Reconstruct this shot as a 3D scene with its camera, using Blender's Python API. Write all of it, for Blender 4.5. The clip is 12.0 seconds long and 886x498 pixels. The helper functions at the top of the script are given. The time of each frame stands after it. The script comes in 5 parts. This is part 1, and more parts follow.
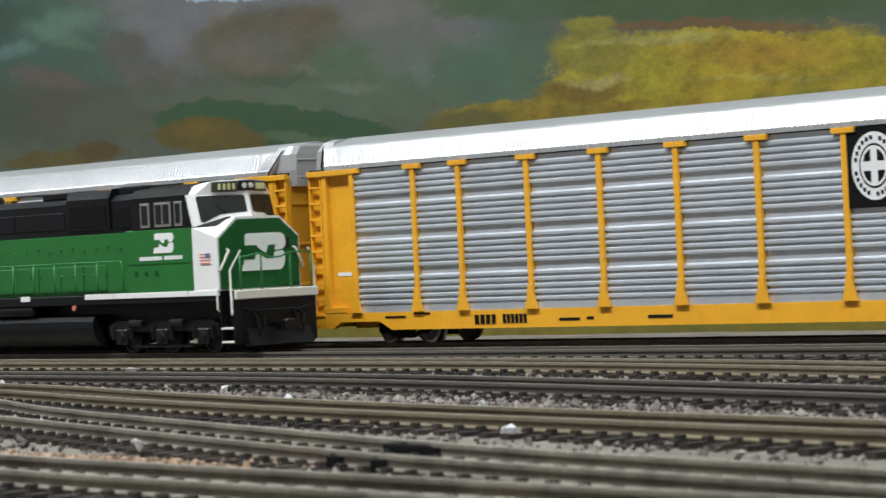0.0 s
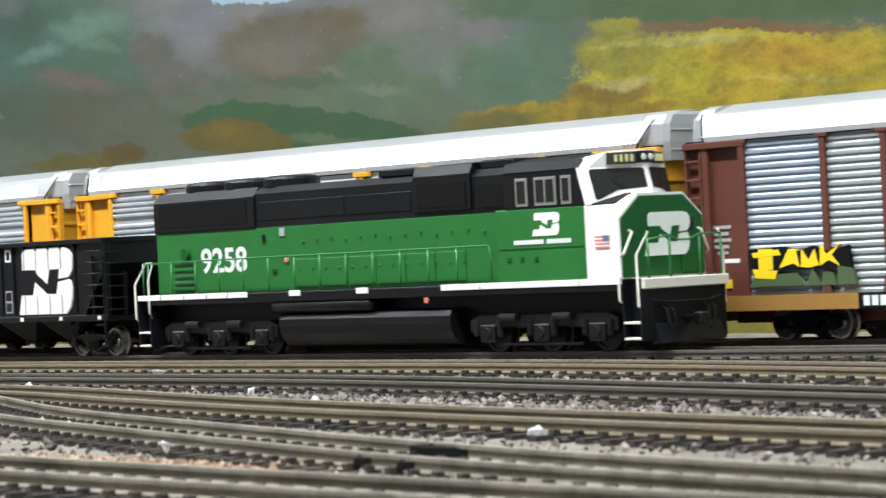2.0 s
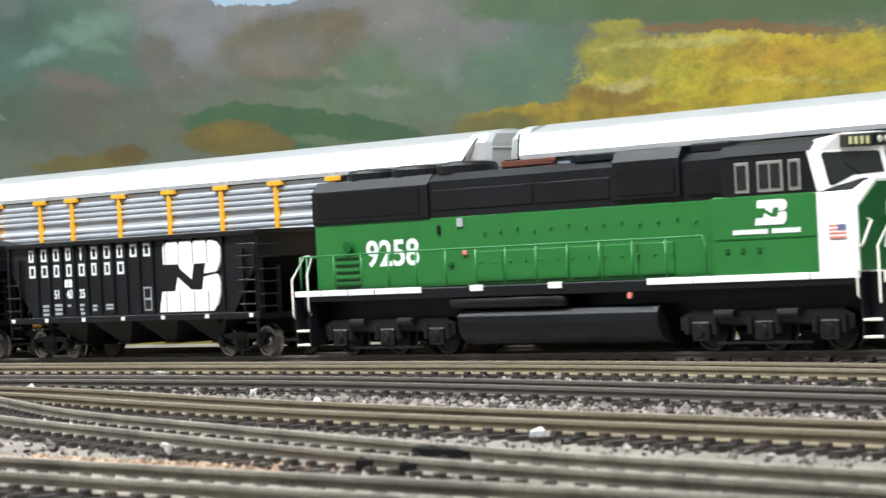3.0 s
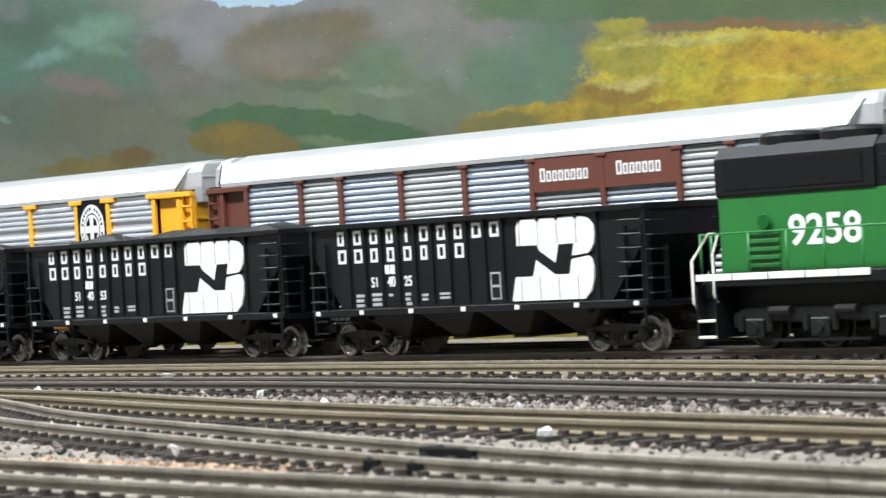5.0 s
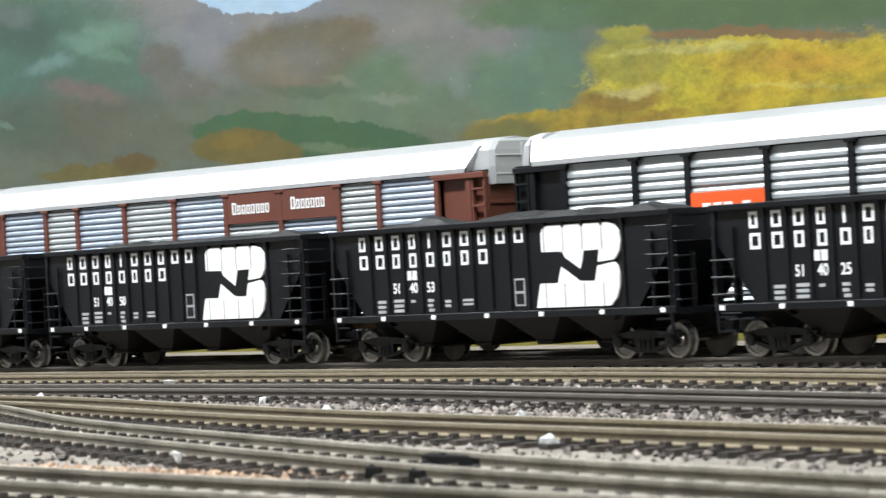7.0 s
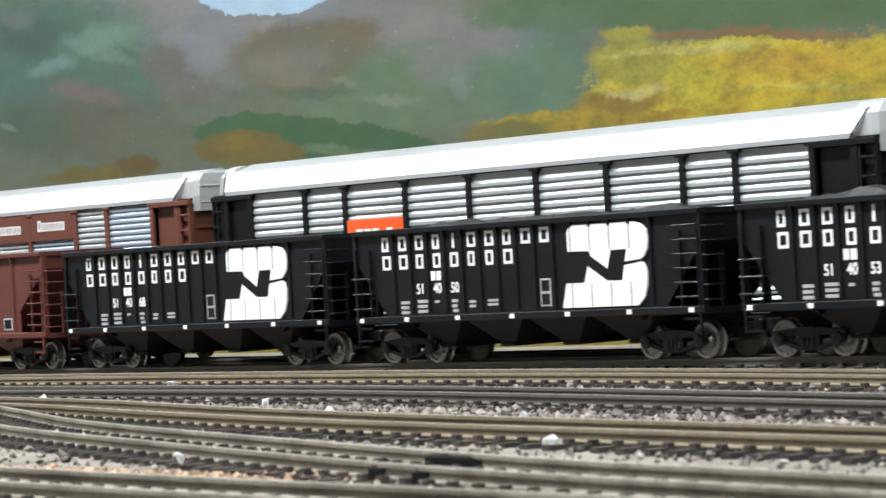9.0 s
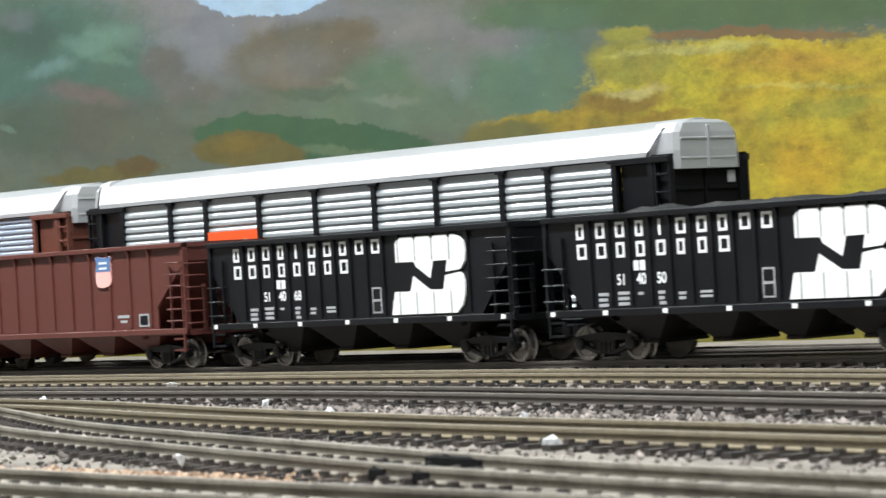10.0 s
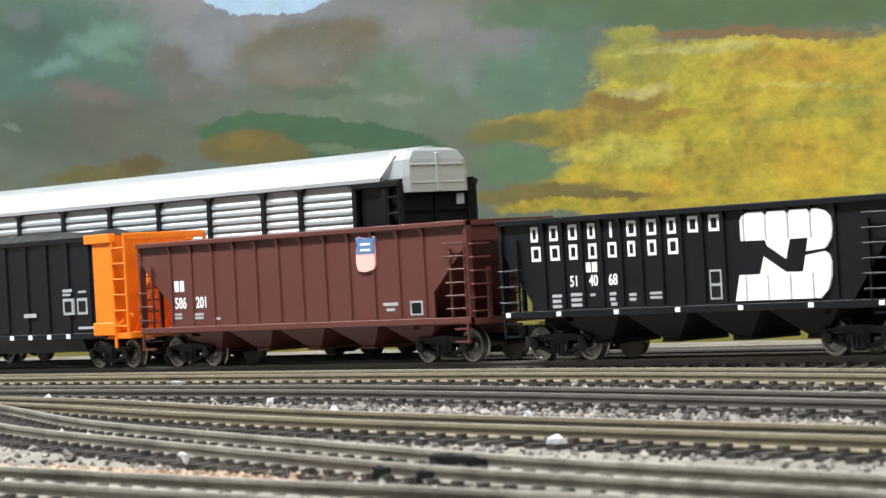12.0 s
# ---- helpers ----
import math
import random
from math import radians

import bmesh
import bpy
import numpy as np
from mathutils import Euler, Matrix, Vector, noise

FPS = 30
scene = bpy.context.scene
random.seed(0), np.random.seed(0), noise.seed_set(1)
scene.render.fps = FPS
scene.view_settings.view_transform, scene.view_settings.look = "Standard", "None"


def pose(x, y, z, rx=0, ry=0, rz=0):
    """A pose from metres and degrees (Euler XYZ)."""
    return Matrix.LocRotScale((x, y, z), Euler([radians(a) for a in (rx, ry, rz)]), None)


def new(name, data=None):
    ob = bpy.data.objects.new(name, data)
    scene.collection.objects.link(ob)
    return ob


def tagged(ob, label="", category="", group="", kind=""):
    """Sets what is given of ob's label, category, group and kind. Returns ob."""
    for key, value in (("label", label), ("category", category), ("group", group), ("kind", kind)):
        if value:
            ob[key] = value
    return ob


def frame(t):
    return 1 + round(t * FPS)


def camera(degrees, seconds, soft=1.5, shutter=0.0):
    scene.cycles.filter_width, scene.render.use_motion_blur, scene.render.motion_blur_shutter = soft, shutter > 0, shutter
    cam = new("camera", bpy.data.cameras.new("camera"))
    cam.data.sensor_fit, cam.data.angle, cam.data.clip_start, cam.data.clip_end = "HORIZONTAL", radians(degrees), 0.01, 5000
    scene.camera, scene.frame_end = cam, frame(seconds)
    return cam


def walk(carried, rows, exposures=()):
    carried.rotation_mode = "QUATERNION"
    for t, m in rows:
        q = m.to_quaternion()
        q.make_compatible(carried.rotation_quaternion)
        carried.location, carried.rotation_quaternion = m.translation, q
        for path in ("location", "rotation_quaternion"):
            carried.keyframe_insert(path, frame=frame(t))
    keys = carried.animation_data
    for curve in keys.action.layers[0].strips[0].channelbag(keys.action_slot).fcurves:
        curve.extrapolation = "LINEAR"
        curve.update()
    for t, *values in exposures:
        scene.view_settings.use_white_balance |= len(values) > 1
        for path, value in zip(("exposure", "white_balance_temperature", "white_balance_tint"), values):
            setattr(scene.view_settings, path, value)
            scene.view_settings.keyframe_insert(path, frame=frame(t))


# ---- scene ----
# A model railway yard at about 1:87. Lengths of the models are written in millimetres.
MM = 0.001
cam = camera(17.87, 12.0, soft=1.5, shutter=0.3)
EYE = (0.0, -0.568, 0.0301)
TURNS = [
    (0.0, 90.020, 2.794, 48.337), (0.5, 89.991, 2.738, 48.581), (1.0, 89.980, 2.837, 48.798),
    (1.5, 90.027, 2.848, 48.854), (2.0, 90.083, 2.879, 48.878), (2.5, 90.099, 2.795, 48.881),
    (3.0, 90.114, 2.896, 48.920), (5.0, 90.120, 3.289, 49.042), (5.5, 90.134, 3.255, 49.033),
    (6.0, 90.171, 3.202, 49.038), (6.5, 90.218, 3.146, 49.069), (7.0, 90.271, 3.162, 49.097),
    (9.0, 90.297, 3.257, 49.151), (9.5, 90.306, 3.286, 49.152), (10.0, 90.307, 3.397, 49.145),
    (10.5, 90.317, 3.401, 49.143), (11.0, 90.308, 3.304, 49.149), (11.5, 90.285, 3.305, 49.221),
    (12.0, 90.291, 3.293, 49.244)]
walk(cam, [(t, pose(*EYE, rx, ry, rz)) for t, rx, ry, rz in TURNS],
     exposures=[(0.0, -0.95), (0.8, -0.72), (1.5, -0.42), (2.5, -0.17), (5.0, 0.0), (7.0, 0.0), (9.5, -0.1), (12.0, 0.0)])
cam.data.dof.use_dof = True
cam.data.dof.focus_distance = 0.92
cam.data.dof.aperture_fstop = 110.0

# ---- light: the train room's ceiling tubes and a dim room ----
world = bpy.data.worlds.new("room_air")
scene.world = world
world.use_nodes = True
world.node_tree.nodes["Background"].inputs[0].default_value = (0.9, 0.95, 1.0, 1)
world.node_tree.nodes["Background"].inputs[1].default_value = 0.25


def ceiling_lamp(x, y, z, sx, sy, watts):
    lamp = bpy.data.lights.new("tube_light", "AREA")
    lamp.shape, lamp.size, lamp.size_y, lamp.energy, lamp.color = "RECTANGLE", sx, sy, watts, (0.93, 0.97, 1.0)
    ob = new("tube_light", lamp)
    ob.matrix_basis = pose(x, y, z)
    return ob


ceiling_lamp(-0.75, -0.66, 1.36, 1.2, 0.16, 62)
ceiling_lamp(-2.1, -0.66, 1.36, 1.2, 0.16, 34)
ceiling_lamp(0.6, -0.66, 1.36, 1.2, 0.16, 36)


# ---- materials ----
def lin(r, g, b):
    """Linear colour from 0..255 display values."""
    return tuple(((v / 255 + 0.055) / 1.055) ** 2.4 if v > 10 else v / 255 / 12.92 for v in (r, g, b)) + (1.0,)


def nodes_of(name):
    m = bpy.data.materials.new(name)
    m.use_nodes = True
    return m, m.node_tree.nodes, m.node_tree.links, m.node_tree.nodes["Principled BSDF"]


def paint(name, rgb, rough=0.45, vary=0.12, scale=220.0, metal=0.0, bump=0.02, dirt=None, dirt_amount=0.0, dirt_scale=60.0, coat=0.0, shine=0.5):
    """Painted plastic or metal: two scales of colour variation, optional dirt patches, fine relief."""
    m, n, l, bsdf = nodes_of(name)
    co = n.new("ShaderNodeTexCoord")
    fine = n.new("ShaderNodeTexNoise")
    fine.inputs["Scale"].default_value, fine.inputs["Detail"].default_value = scale * 5, 5
    broad = n.new("ShaderNodeTexNoise")
    broad.inputs["Scale"].default_value, broad.inputs["Detail"].default_value = scale * 0.25, 4
    l.new(co.outputs["Object"], fine.inputs["Vector"])
    l.new(co.outputs["Object"], broad.inputs["Vector"])
    base = lin(*rgb)
    mix = n.new("ShaderNodeMix")
    mix.data_type = "RGBA"
    mix.inputs[6].default_value = tuple(v * (1 - vary) for v in base[:3]) + (1,)
    mix.inputs[7].default_value = tuple(min(1, v * (1 + vary)) for v in base[:3]) + (1,)
    avg = n.new("ShaderNodeMath")
    avg.operation = "ADD"
    l.new(fine.outputs["Fac"], avg.inputs[0])
    l.new(broad.outputs["Fac"], avg.inputs[1])
    half = n.new("ShaderNodeMapRange")
    half.inputs[1].default_value, half.inputs[2].default_value = 0.6, 1.4
    l.new(avg.outputs[0], half.inputs[0])
    l.new(half.outputs[0], mix.inputs[0])
    out = mix.outputs[2]
    if dirt:
        spots = n.new("ShaderNodeTexNoise")
        spots.inputs["Scale"].default_value, spots.inputs["Detail"].default_value = dirt_scale, 8
        spots.inputs["Roughness"].default_value = 0.7
        l.new(co.outputs["Object"], spots.inputs["Vector"])
        ramp = n.new("ShaderNodeMapRange")
        ramp.inputs[1].default_value, ramp.inputs[2].default_value, ramp.inputs[4].default_value = 0.45, 0.7, dirt_amount
        l.new(spots.outputs["Fac"], ramp.inputs[0])
        over = n.new("ShaderNodeMix")
        over.data_type = "RGBA"
        l.new(ramp.outputs[0], over.inputs[0])
        l.new(out, over.inputs[6])
        over.inputs[7].default_value = lin(*dirt)
        out = over.outputs[2]
    l.new(out, bsdf.inputs["Base Color"])
    gloss = n.new("ShaderNodeMapRange")
    gloss.inputs[3].default_value, gloss.inputs[4].default_value = max(0.05, rough - 0.1), min(1, rough + 0.1)
    l.new(broad.outputs["Fac"], gloss.inputs[0])
    l.new(gloss.outputs[0], bsdf.inputs["Roughness"])
    bsdf.inputs["Metallic"].default_value = metal
    bsdf.inputs["Coat Weight"].default_value = coat
    bsdf.inputs["Specular IOR Level"].default_value = shine
    if bump:
        rel = n.new("ShaderNodeBump")
        rel.inputs["Strength"].default_value, rel.inputs["Distance"].default_value = 0.35, bump * MM
        l.new(fine.outputs["Fac"], rel.inputs["Height"])
        l.new(rel.outputs["Normal"], bsdf.inputs["Normal"])
    return m


def pieces(name, low, high, rough=0.9, scale=900.0, island=False):
    """Ties and stones: each piece has a shade of its own between two colours, with grain over it."""
    m, n, l, bsdf = nodes_of(name)
    pick = n.new("ShaderNodeNewGeometry" if island else "ShaderNodeObjectInfo")
    mix = n.new("ShaderNodeMix")
    mix.data_type = "RGBA"
    mix.inputs[6].default_value, mix.inputs[7].default_value = lin(*low), lin(*high)
    l.new(pick.outputs["Random Per Island" if island else "Random"], mix.inputs[0])
    co = n.new("ShaderNodeTexCoord")
    grain = n.new("ShaderNodeTexNoise")
    grain.inputs["Scale"].default_value, grain.inputs["Detail"].default_value = scale, 6
    l.new(co.outputs["Object"], grain.inputs["Vector"])
    ramp = n.new("ShaderNodeMapRange")
    ramp.inputs[1].default_value, ramp.inputs[2].default_value = 0.3, 0.7
    ramp.inputs[3].default_value, ramp.inputs[4].default_value = 0.6, 1.3
    l.new(grain.outputs["Fac"], ramp.inputs[0])
    mul = n.new("ShaderNodeMix")
    mul.data_type, mul.blend_type = "RGBA", "MULTIPLY"
    mul.inputs[0].default_value = 1.0
    l.new(mix.outputs[2], mul.inputs[6])
    l.new(ramp.outputs[0], mul.inputs[7])
    l.new(mul.outputs[2], bsdf.inputs["Base Color"])
    bsdf.inputs["Roughness"].default_value = rough
    rel = n.new("ShaderNodeBump")
    rel.inputs["Strength"].default_value, rel.inputs["Distance"].default_value = 0.5, 0.1 * MM
    l.new(grain.outputs["Fac"], rel.inputs["Height"])
    l.new(rel.outputs["Normal"], bsdf.inputs["Normal"])
    return m


GREEN = paint("loco_green", (34, 106, 46), 0.4, 0.10, dirt=(28, 78, 42), dirt_amount=0.35)
# darker than the hood's green: nose front, its door, caps and a seam
DARK_GREEN = paint("loco_dark_green", (18, 82, 34), 0.4, 0.10, shine=0.25)
BLACK = paint("satin_black", (11, 13, 17), 0.42, 0.25, dirt=(19, 21, 26), dirt_amount=0.3, shine=0.32)
HOPPER_BLACK = paint("hopper_black", (12, 14, 18), 0.42, 0.25, dirt=(20, 22, 27), dirt_amount=0.35, shine=0.32)
UNDER = paint("underframe_grey", (12, 13, 15), 0.4, 0.3, dirt=(24, 23, 22), dirt_amount=0.4, shine=0.45, dirt_scale=140)
BIN_BROWN = paint("hopper_bin_dark", (30, 27, 26), 0.6, 0.2, shine=0.2)
WHITE = paint("white_paint", (232, 232, 230), 0.45, 0.05)
OFFWHITE = paint("handrail_white", (214, 212, 200), 0.5, 0.08)
LETTER = paint("lettering_white", (226, 228, 228), 0.5, 0.06)
LETTER_SHADE_GREY = paint("lettering_and_rib_shade_grey", (160, 162, 164), 0.6, 0.15)
NOSE_LETTER = paint("lettering_faded", (222, 228, 224), 0.5, 0.08)
RAIL_GREEN = paint("handrail_green", (40, 116, 60), 0.45, 0.1)
YELLOW = paint("rack_yellow", (234, 170, 44), 0.42, 0.08, dirt=(196, 132, 24), dirt_amount=0.4)
BROWN = paint("rack_brown", (96, 54, 42), 0.5, 0.1, dirt=(76, 44, 36), dirt_amount=0.4)
RED_BROWN = paint("hopper_red_brown", (88, 45, 38), 0.5, 0.1, dirt=(74, 42, 37), dirt_amount=0.4)
ORANGE = paint("gondola_orange", (240, 122, 20), 0.45, 0.07, dirt=(206, 92, 16), dirt_amount=0.3)
RED_ORANGE = paint("panel_orange", (226, 84, 34), 0.5, 0.08)
ROOF = paint("rack_roof_white", (184, 186, 188), 0.34, 0.05, dirt=(182, 184, 184), dirt_amount=0.3, metal=0.45)
SILVER = paint("galvanised_panel", (218, 223, 230), 0.36, 0.05, bump=0.0, metal=0.6, dirt=(176, 182, 190), dirt_amount=0.5, dirt_scale=30)
SILVER_GREY = paint("dull_white_panel", (168, 174, 176), 0.36, 0.05, bump=0.0, metal=0.35, dirt=(138, 146, 150), dirt_amount=0.5, dirt_scale=30)
SILVER_BLUE = paint("faded_blue_panel", (166, 177, 192), 0.38, 0.05, bump=0.0, metal=0.45, dirt=(134, 150, 174), dirt_amount=0.6, dirt_scale=30)
FLAT_DARK = paint("flat_black", (12, 12, 13), 0.8, 0.2, shine=0.15)
GLASS = paint("window_glazing", (40, 42, 41), 0.22, 0.2, bump=0.0, shine=0.12)
ALU = paint("window_frame_grey", (128, 128, 122), 0.5, 0.1)
STEEL = paint("wheel_steel", (150, 150, 152), 0.3, 0.2, metal=0.9)
TAN = paint("deck_tan", (150, 112, 54), 0.6, 0.15)
TAN_DARK = paint("deck_brown", (118, 90, 52), 0.6, 0.15)
COAL = paint("coal", (15, 16, 18), 0.55, 0.5, scale=400, bump=0.3)
DIGIT_CREAM = paint("digit_cream", (206, 204, 150), 0.5, 0.08)
BLUE = paint("flag_blue", (96, 104, 138), 0.5, 0.1)
SHIELD_BLUE = paint("shield_blue", (84, 116, 158), 0.5, 0.1)
SHIELD_PINK = paint("shield_pink", (236, 178, 170), 0.5, 0.06)
FLAG_RED = paint("flag_red", (214, 120, 108), 0.5, 0.1)
SPRAY = paint("spray_yellow", (244, 208, 30), 0.55, 0.08)
SPRAY_GREEN = paint("spray_green", (74, 92, 60), 0.6, 0.15)
SIGN_YELLOW = paint("placard_yellow", (232, 196, 30), 0.5, 0.08)
BOARD = paint("number_board", (44, 44, 34), 0.4, 0.15)
GOLD_END = paint("rack_end_door_yellow", (206, 154, 42), 0.5, 0.12)
RUST_RAIL = paint("weathered_rail", (128, 118, 97), 0.5, 0.35, scale=160, dirt=(80, 73, 63), dirt_amount=0.8, dirt_scale=40)
DARK_RAIL = paint("dark_rail", (94, 88, 82), 0.45, 0.25, scale=160, dirt=(60, 56, 53), dirt_amount=0.8, dirt_scale=40)
RAIL_TOP = paint("polished_rail_head", (160, 155, 146), 0.34, 0.25, metal=0.4, dirt=(104, 99, 91), dirt_amount=0.7, dirt_scale=30)
LIGHT_RAIL = paint("dusty_rail", (134, 128, 116), 0.5, 0.35, scale=160, dirt=(82, 77, 69), dirt_amount=0.9, dirt_scale=60)
TIE = pieces("tie_plastic", (34, 31, 29), (66, 58, 52), 0.75)
STONE = pieces("ballast_stone", (34, 30, 27), (152, 143, 136), 0.9, island=True)
STONE_TAN = pieces("ballast_stone_tan", (112, 86, 66), (190, 164, 138), 0.9, island=True)
STONE_PALE = pieces("ballast_dust", (130, 124, 112), (220, 214, 202), 0.9, island=True)
CHIP = pieces("white_chip", (214, 216, 218), (240, 242, 244), 0.3, island=True)
GROUND = paint("ballast_bed", (120, 114, 105), 0.95, 0.35, scale=300, bump=0.5, dirt=(74, 69, 63), dirt_amount=0.8, dirt_scale=45)
WALL_PAINT = paint("room_wall", (160, 158, 154), 0.8, 0.04, scale=4)
FLOOR_MAT = paint("room_floor", (112, 108, 104), 0.7, 0.15, scale=4)
TABLE_MAT = paint("table_wood", (112, 84, 58), 0.6, 0.2, scale=30)
CEIL_MAT = paint("room_ceiling", (216, 216, 214), 0.9, 0.04, scale=4)


# The painted backdrop: patches of brushed colour, laid over one another.
mural, mn, ml, mural_bsdf = nodes_of("backdrop_mural")
mural_bsdf.inputs["Roughness"].default_value = 0.75
m_co = mn.new("ShaderNodeTexCoord")


def m_noise(scale, detail, rough=0.6, stretch=(1, 1, 1)):
    mp = mn.new("ShaderNodeMapping")
    mp.inputs["Scale"].default_value = stretch
    ml.new(m_co.outputs["Object"], mp.inputs["Vector"])
    t = mn.new("ShaderNodeTexNoise")
    t.inputs["Scale"].default_value, t.inputs["Detail"].default_value, t.inputs["Roughness"].default_value = scale, detail, rough
    ml.new(mp.outputs[0], t.inputs["Vector"])
    return t


m_warp = m_noise(42, 6, 0.65)
m_off = mn.new("ShaderNodeVectorMath")
m_off.operation = "MULTIPLY_ADD"
m_off.inputs[1].default_value = (0.013, 0.013, 0.013)
m_sub = mn.new("ShaderNodeVectorMath")
m_sub.operation = "SUBTRACT"
m_sub.inputs[1].default_value = (0.5, 0.5, 0.5)
ml.new(m_warp.outputs["Color"], m_sub.inputs[0])
ml.new(m_sub.outputs[0], m_off.inputs[0])
ml.new(m_co.outputs["Object"], m_off.inputs[2])
m_sep = mn.new("ShaderNodeSeparateXYZ")
ml.new(m_off.outputs[0], m_sep.inputs[0])
m_stroke = m_noise(150, 5, 0.7, (1, 1, 2.4))
m_ragged = m_noise(420, 4, 0.65, (0.5, 1, 1.2))
m_base = mn.new("ShaderNodeRGB")
m_base.outputs[0].default_value = lin(112, 120, 102)
mural_now = [m_base.outputs[0]]


def m_math(op, a, b, c=None):
    nd = mn.new("ShaderNodeMath")
    nd.operation = op
    for i, v in enumerate((a, b, c)):
        if v is None:
            continue
        if isinstance(v, (int, float)):
            nd.inputs[i].default_value = v
        else:
            ml.new(v, nd.inputs[i])
    return nd.outputs[0]


def mural_patch(cx, cz, rx, rz, slope, soft, rgb):
    """One brushed patch of the mural: an uneven ellipse that leans by slope, with a soft or a firm edge."""
    dx = m_math("SUBTRACT", m_sep.outputs[0], cx)
    dz = m_math("SUBTRACT", m_math("SUBTRACT", m_sep.outputs[2], cz), m_math("MULTIPLY", dx, slope))
    u, v = m_math("DIVIDE", dx, rx), m_math("DIVIDE", dz, rz)
    d = m_math("SQRT", m_math("ADD", m_math("MULTIPLY", u, u), m_math("MULTIPLY", v, v)), 0.0)
    d = m_math("ADD", d, m_math("MULTIPLY", m_math("SUBTRACT", m_stroke.outputs["Fac"], 0.5), 0.16 + 0.55 * soft))
    d = m_math("ADD", d, m_math("MULTIPLY", m_math("SUBTRACT", m_ragged.outputs["Fac"], 0.5), 0.32 if rgb[0] - rgb[2] > 90 else 0.08))
    ramp = mn.new("ShaderNodeMapRange")
    ramp.interpolation_type = "SMOOTHSTEP"
    ramp.inputs[1].default_value, ramp.inputs[2].default_value = 1.0 - soft * 0.7, 1.0 + soft * 0.35
    ramp.inputs[3].default_value, ramp.inputs[4].default_value = 1.0, 0.0
    ml.new(d, ramp.inputs[0])
    mix = mn.new("ShaderNodeMix")
    mix.data_type = "RGBA"
    ml.new(ramp.outputs[0], mix.inputs[0])
    ml.new(mural_now[0], mix.inputs[6])
    mix.inputs[7].default_value = lin(*rgb)
    mural_now[0] = mix.outputs[2]


mural_patch(-1.005, 0.142, 0.141, 0.028, -0.102, 0.67, (146, 143, 144))  # grey mountain
mural_patch(-0.870, 0.123, 0.063, 0.020, -0.099, 0.92, (138, 136, 134))
mural_patch(-1.129, 0.136, 0.097, 0.041, -0.092, 0.67, (86, 120, 102))  # dim wood
mural_patch(-1.147, 0.151, 0.040, 0.013, -0.099, 0.95, (74, 102, 86))
mural_patch(-1.068, 0.129, 0.032, 0.013, -0.304, 0.95, (92, 122, 104))
mural_patch(-1.088, 0.143, 0.035, 0.007, 0.021, 0.95, (116, 150, 132))  # light foliage
mural_patch(-1.129, 0.133, 0.022, 0.004, 0.007, 0.95, (118, 148, 136))
mural_patch(-1.076, 0.134, 0.016, 0.003, -0.195, 0.95, (108, 142, 122))
mural_patch(-1.156, 0.160, 0.020, 0.006, -0.104, 0.90, (106, 118, 112))
mural_patch(-1.037, 0.127, 0.020, 0.010, -0.091, 0.57, (116, 113, 102))  # bushes on the mountain foot
mural_patch(-1.013, 0.111, 0.034, 0.009, -0.211, 0.82, (118, 115, 106))
mural_patch(-1.098, 0.103, 0.089, 0.018, -0.074, 0.92, (102, 103, 88))  # bare earth
mural_patch(-1.152, 0.107, 0.040, 0.014, -0.074, 0.90, (90, 106, 86))
mural_patch(-1.100, 0.119, 0.038, 0.005, -0.163, 0.90, (122, 112, 104))
mural_patch(-1.171, 0.108, 0.008, 0.002, -0.275, 0.95, (120, 142, 120))
mural_patch(-1.029, 0.095, 0.060, 0.014, -0.073, 0.82, (108, 114, 96))
mural_patch(-0.989, 0.103, 0.049, 0.006, -0.038, 0.95, (112, 120, 102))
mural_patch(-0.937, 0.121, 0.056, 0.016, -0.028, 0.38, (122, 113, 92))  # brown hill
mural_patch(-0.947, 0.119, 0.036, 0.009, -0.027, 0.92, (134, 126, 112))
mural_patch(-0.904, 0.128, 0.022, 0.006, -0.044, 0.82, (124, 111, 86))
mural_patch(-0.874, 0.106, 0.046, 0.013, 0.003, 0.82, (108, 130, 98))  # green slope
mural_patch(-0.883, 0.094, 0.068, 0.012, -0.079, 0.82, (112, 131, 104))
mural_patch(-0.932, 0.106, 0.031, 0.003, -0.084, 0.82, (98, 114, 90))
mural_patch(-0.797, 0.101, 0.038, 0.024, -0.089, 0.62, (104, 132, 106))
mural_patch(-0.848, 0.110, 0.023, 0.010, -0.091, 0.95, (130, 136, 128))  # grey strokes
mural_patch(-0.819, 0.119, 0.030, 0.010, -0.099, 0.95, (136, 134, 132))
mural_patch(-0.880, 0.098, 0.018, 0.002, -0.150, 0.90, (136, 146, 126))
mural_patch(-0.909, 0.108, 0.010, 0.002, -0.322, 0.90, (132, 136, 112))
mural_patch(-0.838, 0.100, 0.007, 0.007, -0.086, 0.95, (128, 142, 128))
mural_patch(-0.697, 0.116, 0.118, 0.009, -0.107, 0.47, (88, 113, 70))  # far green ridge
mural_patch(-0.791, 0.123, 0.044, 0.007, -0.105, 0.82, (94, 120, 86))
mural_patch(-0.934, 0.085, 0.086, 0.011, -0.125, 0.10, (68, 106, 68))  # green dome
mural_patch(-0.912, 0.079, 0.034, 0.003, -0.135, 0.62, (106, 128, 94))
mural_patch(-0.978, 0.084, 0.043, 0.008, -0.100, 0.22, (118, 104, 44))  # mustard dome
mural_patch(-0.985, 0.086, 0.019, 0.004, -0.069, 0.70, (134, 112, 38))
mural_patch(-1.093, 0.081, 0.053, 0.004, -0.023, 0.40, (116, 106, 52))  # low bushes
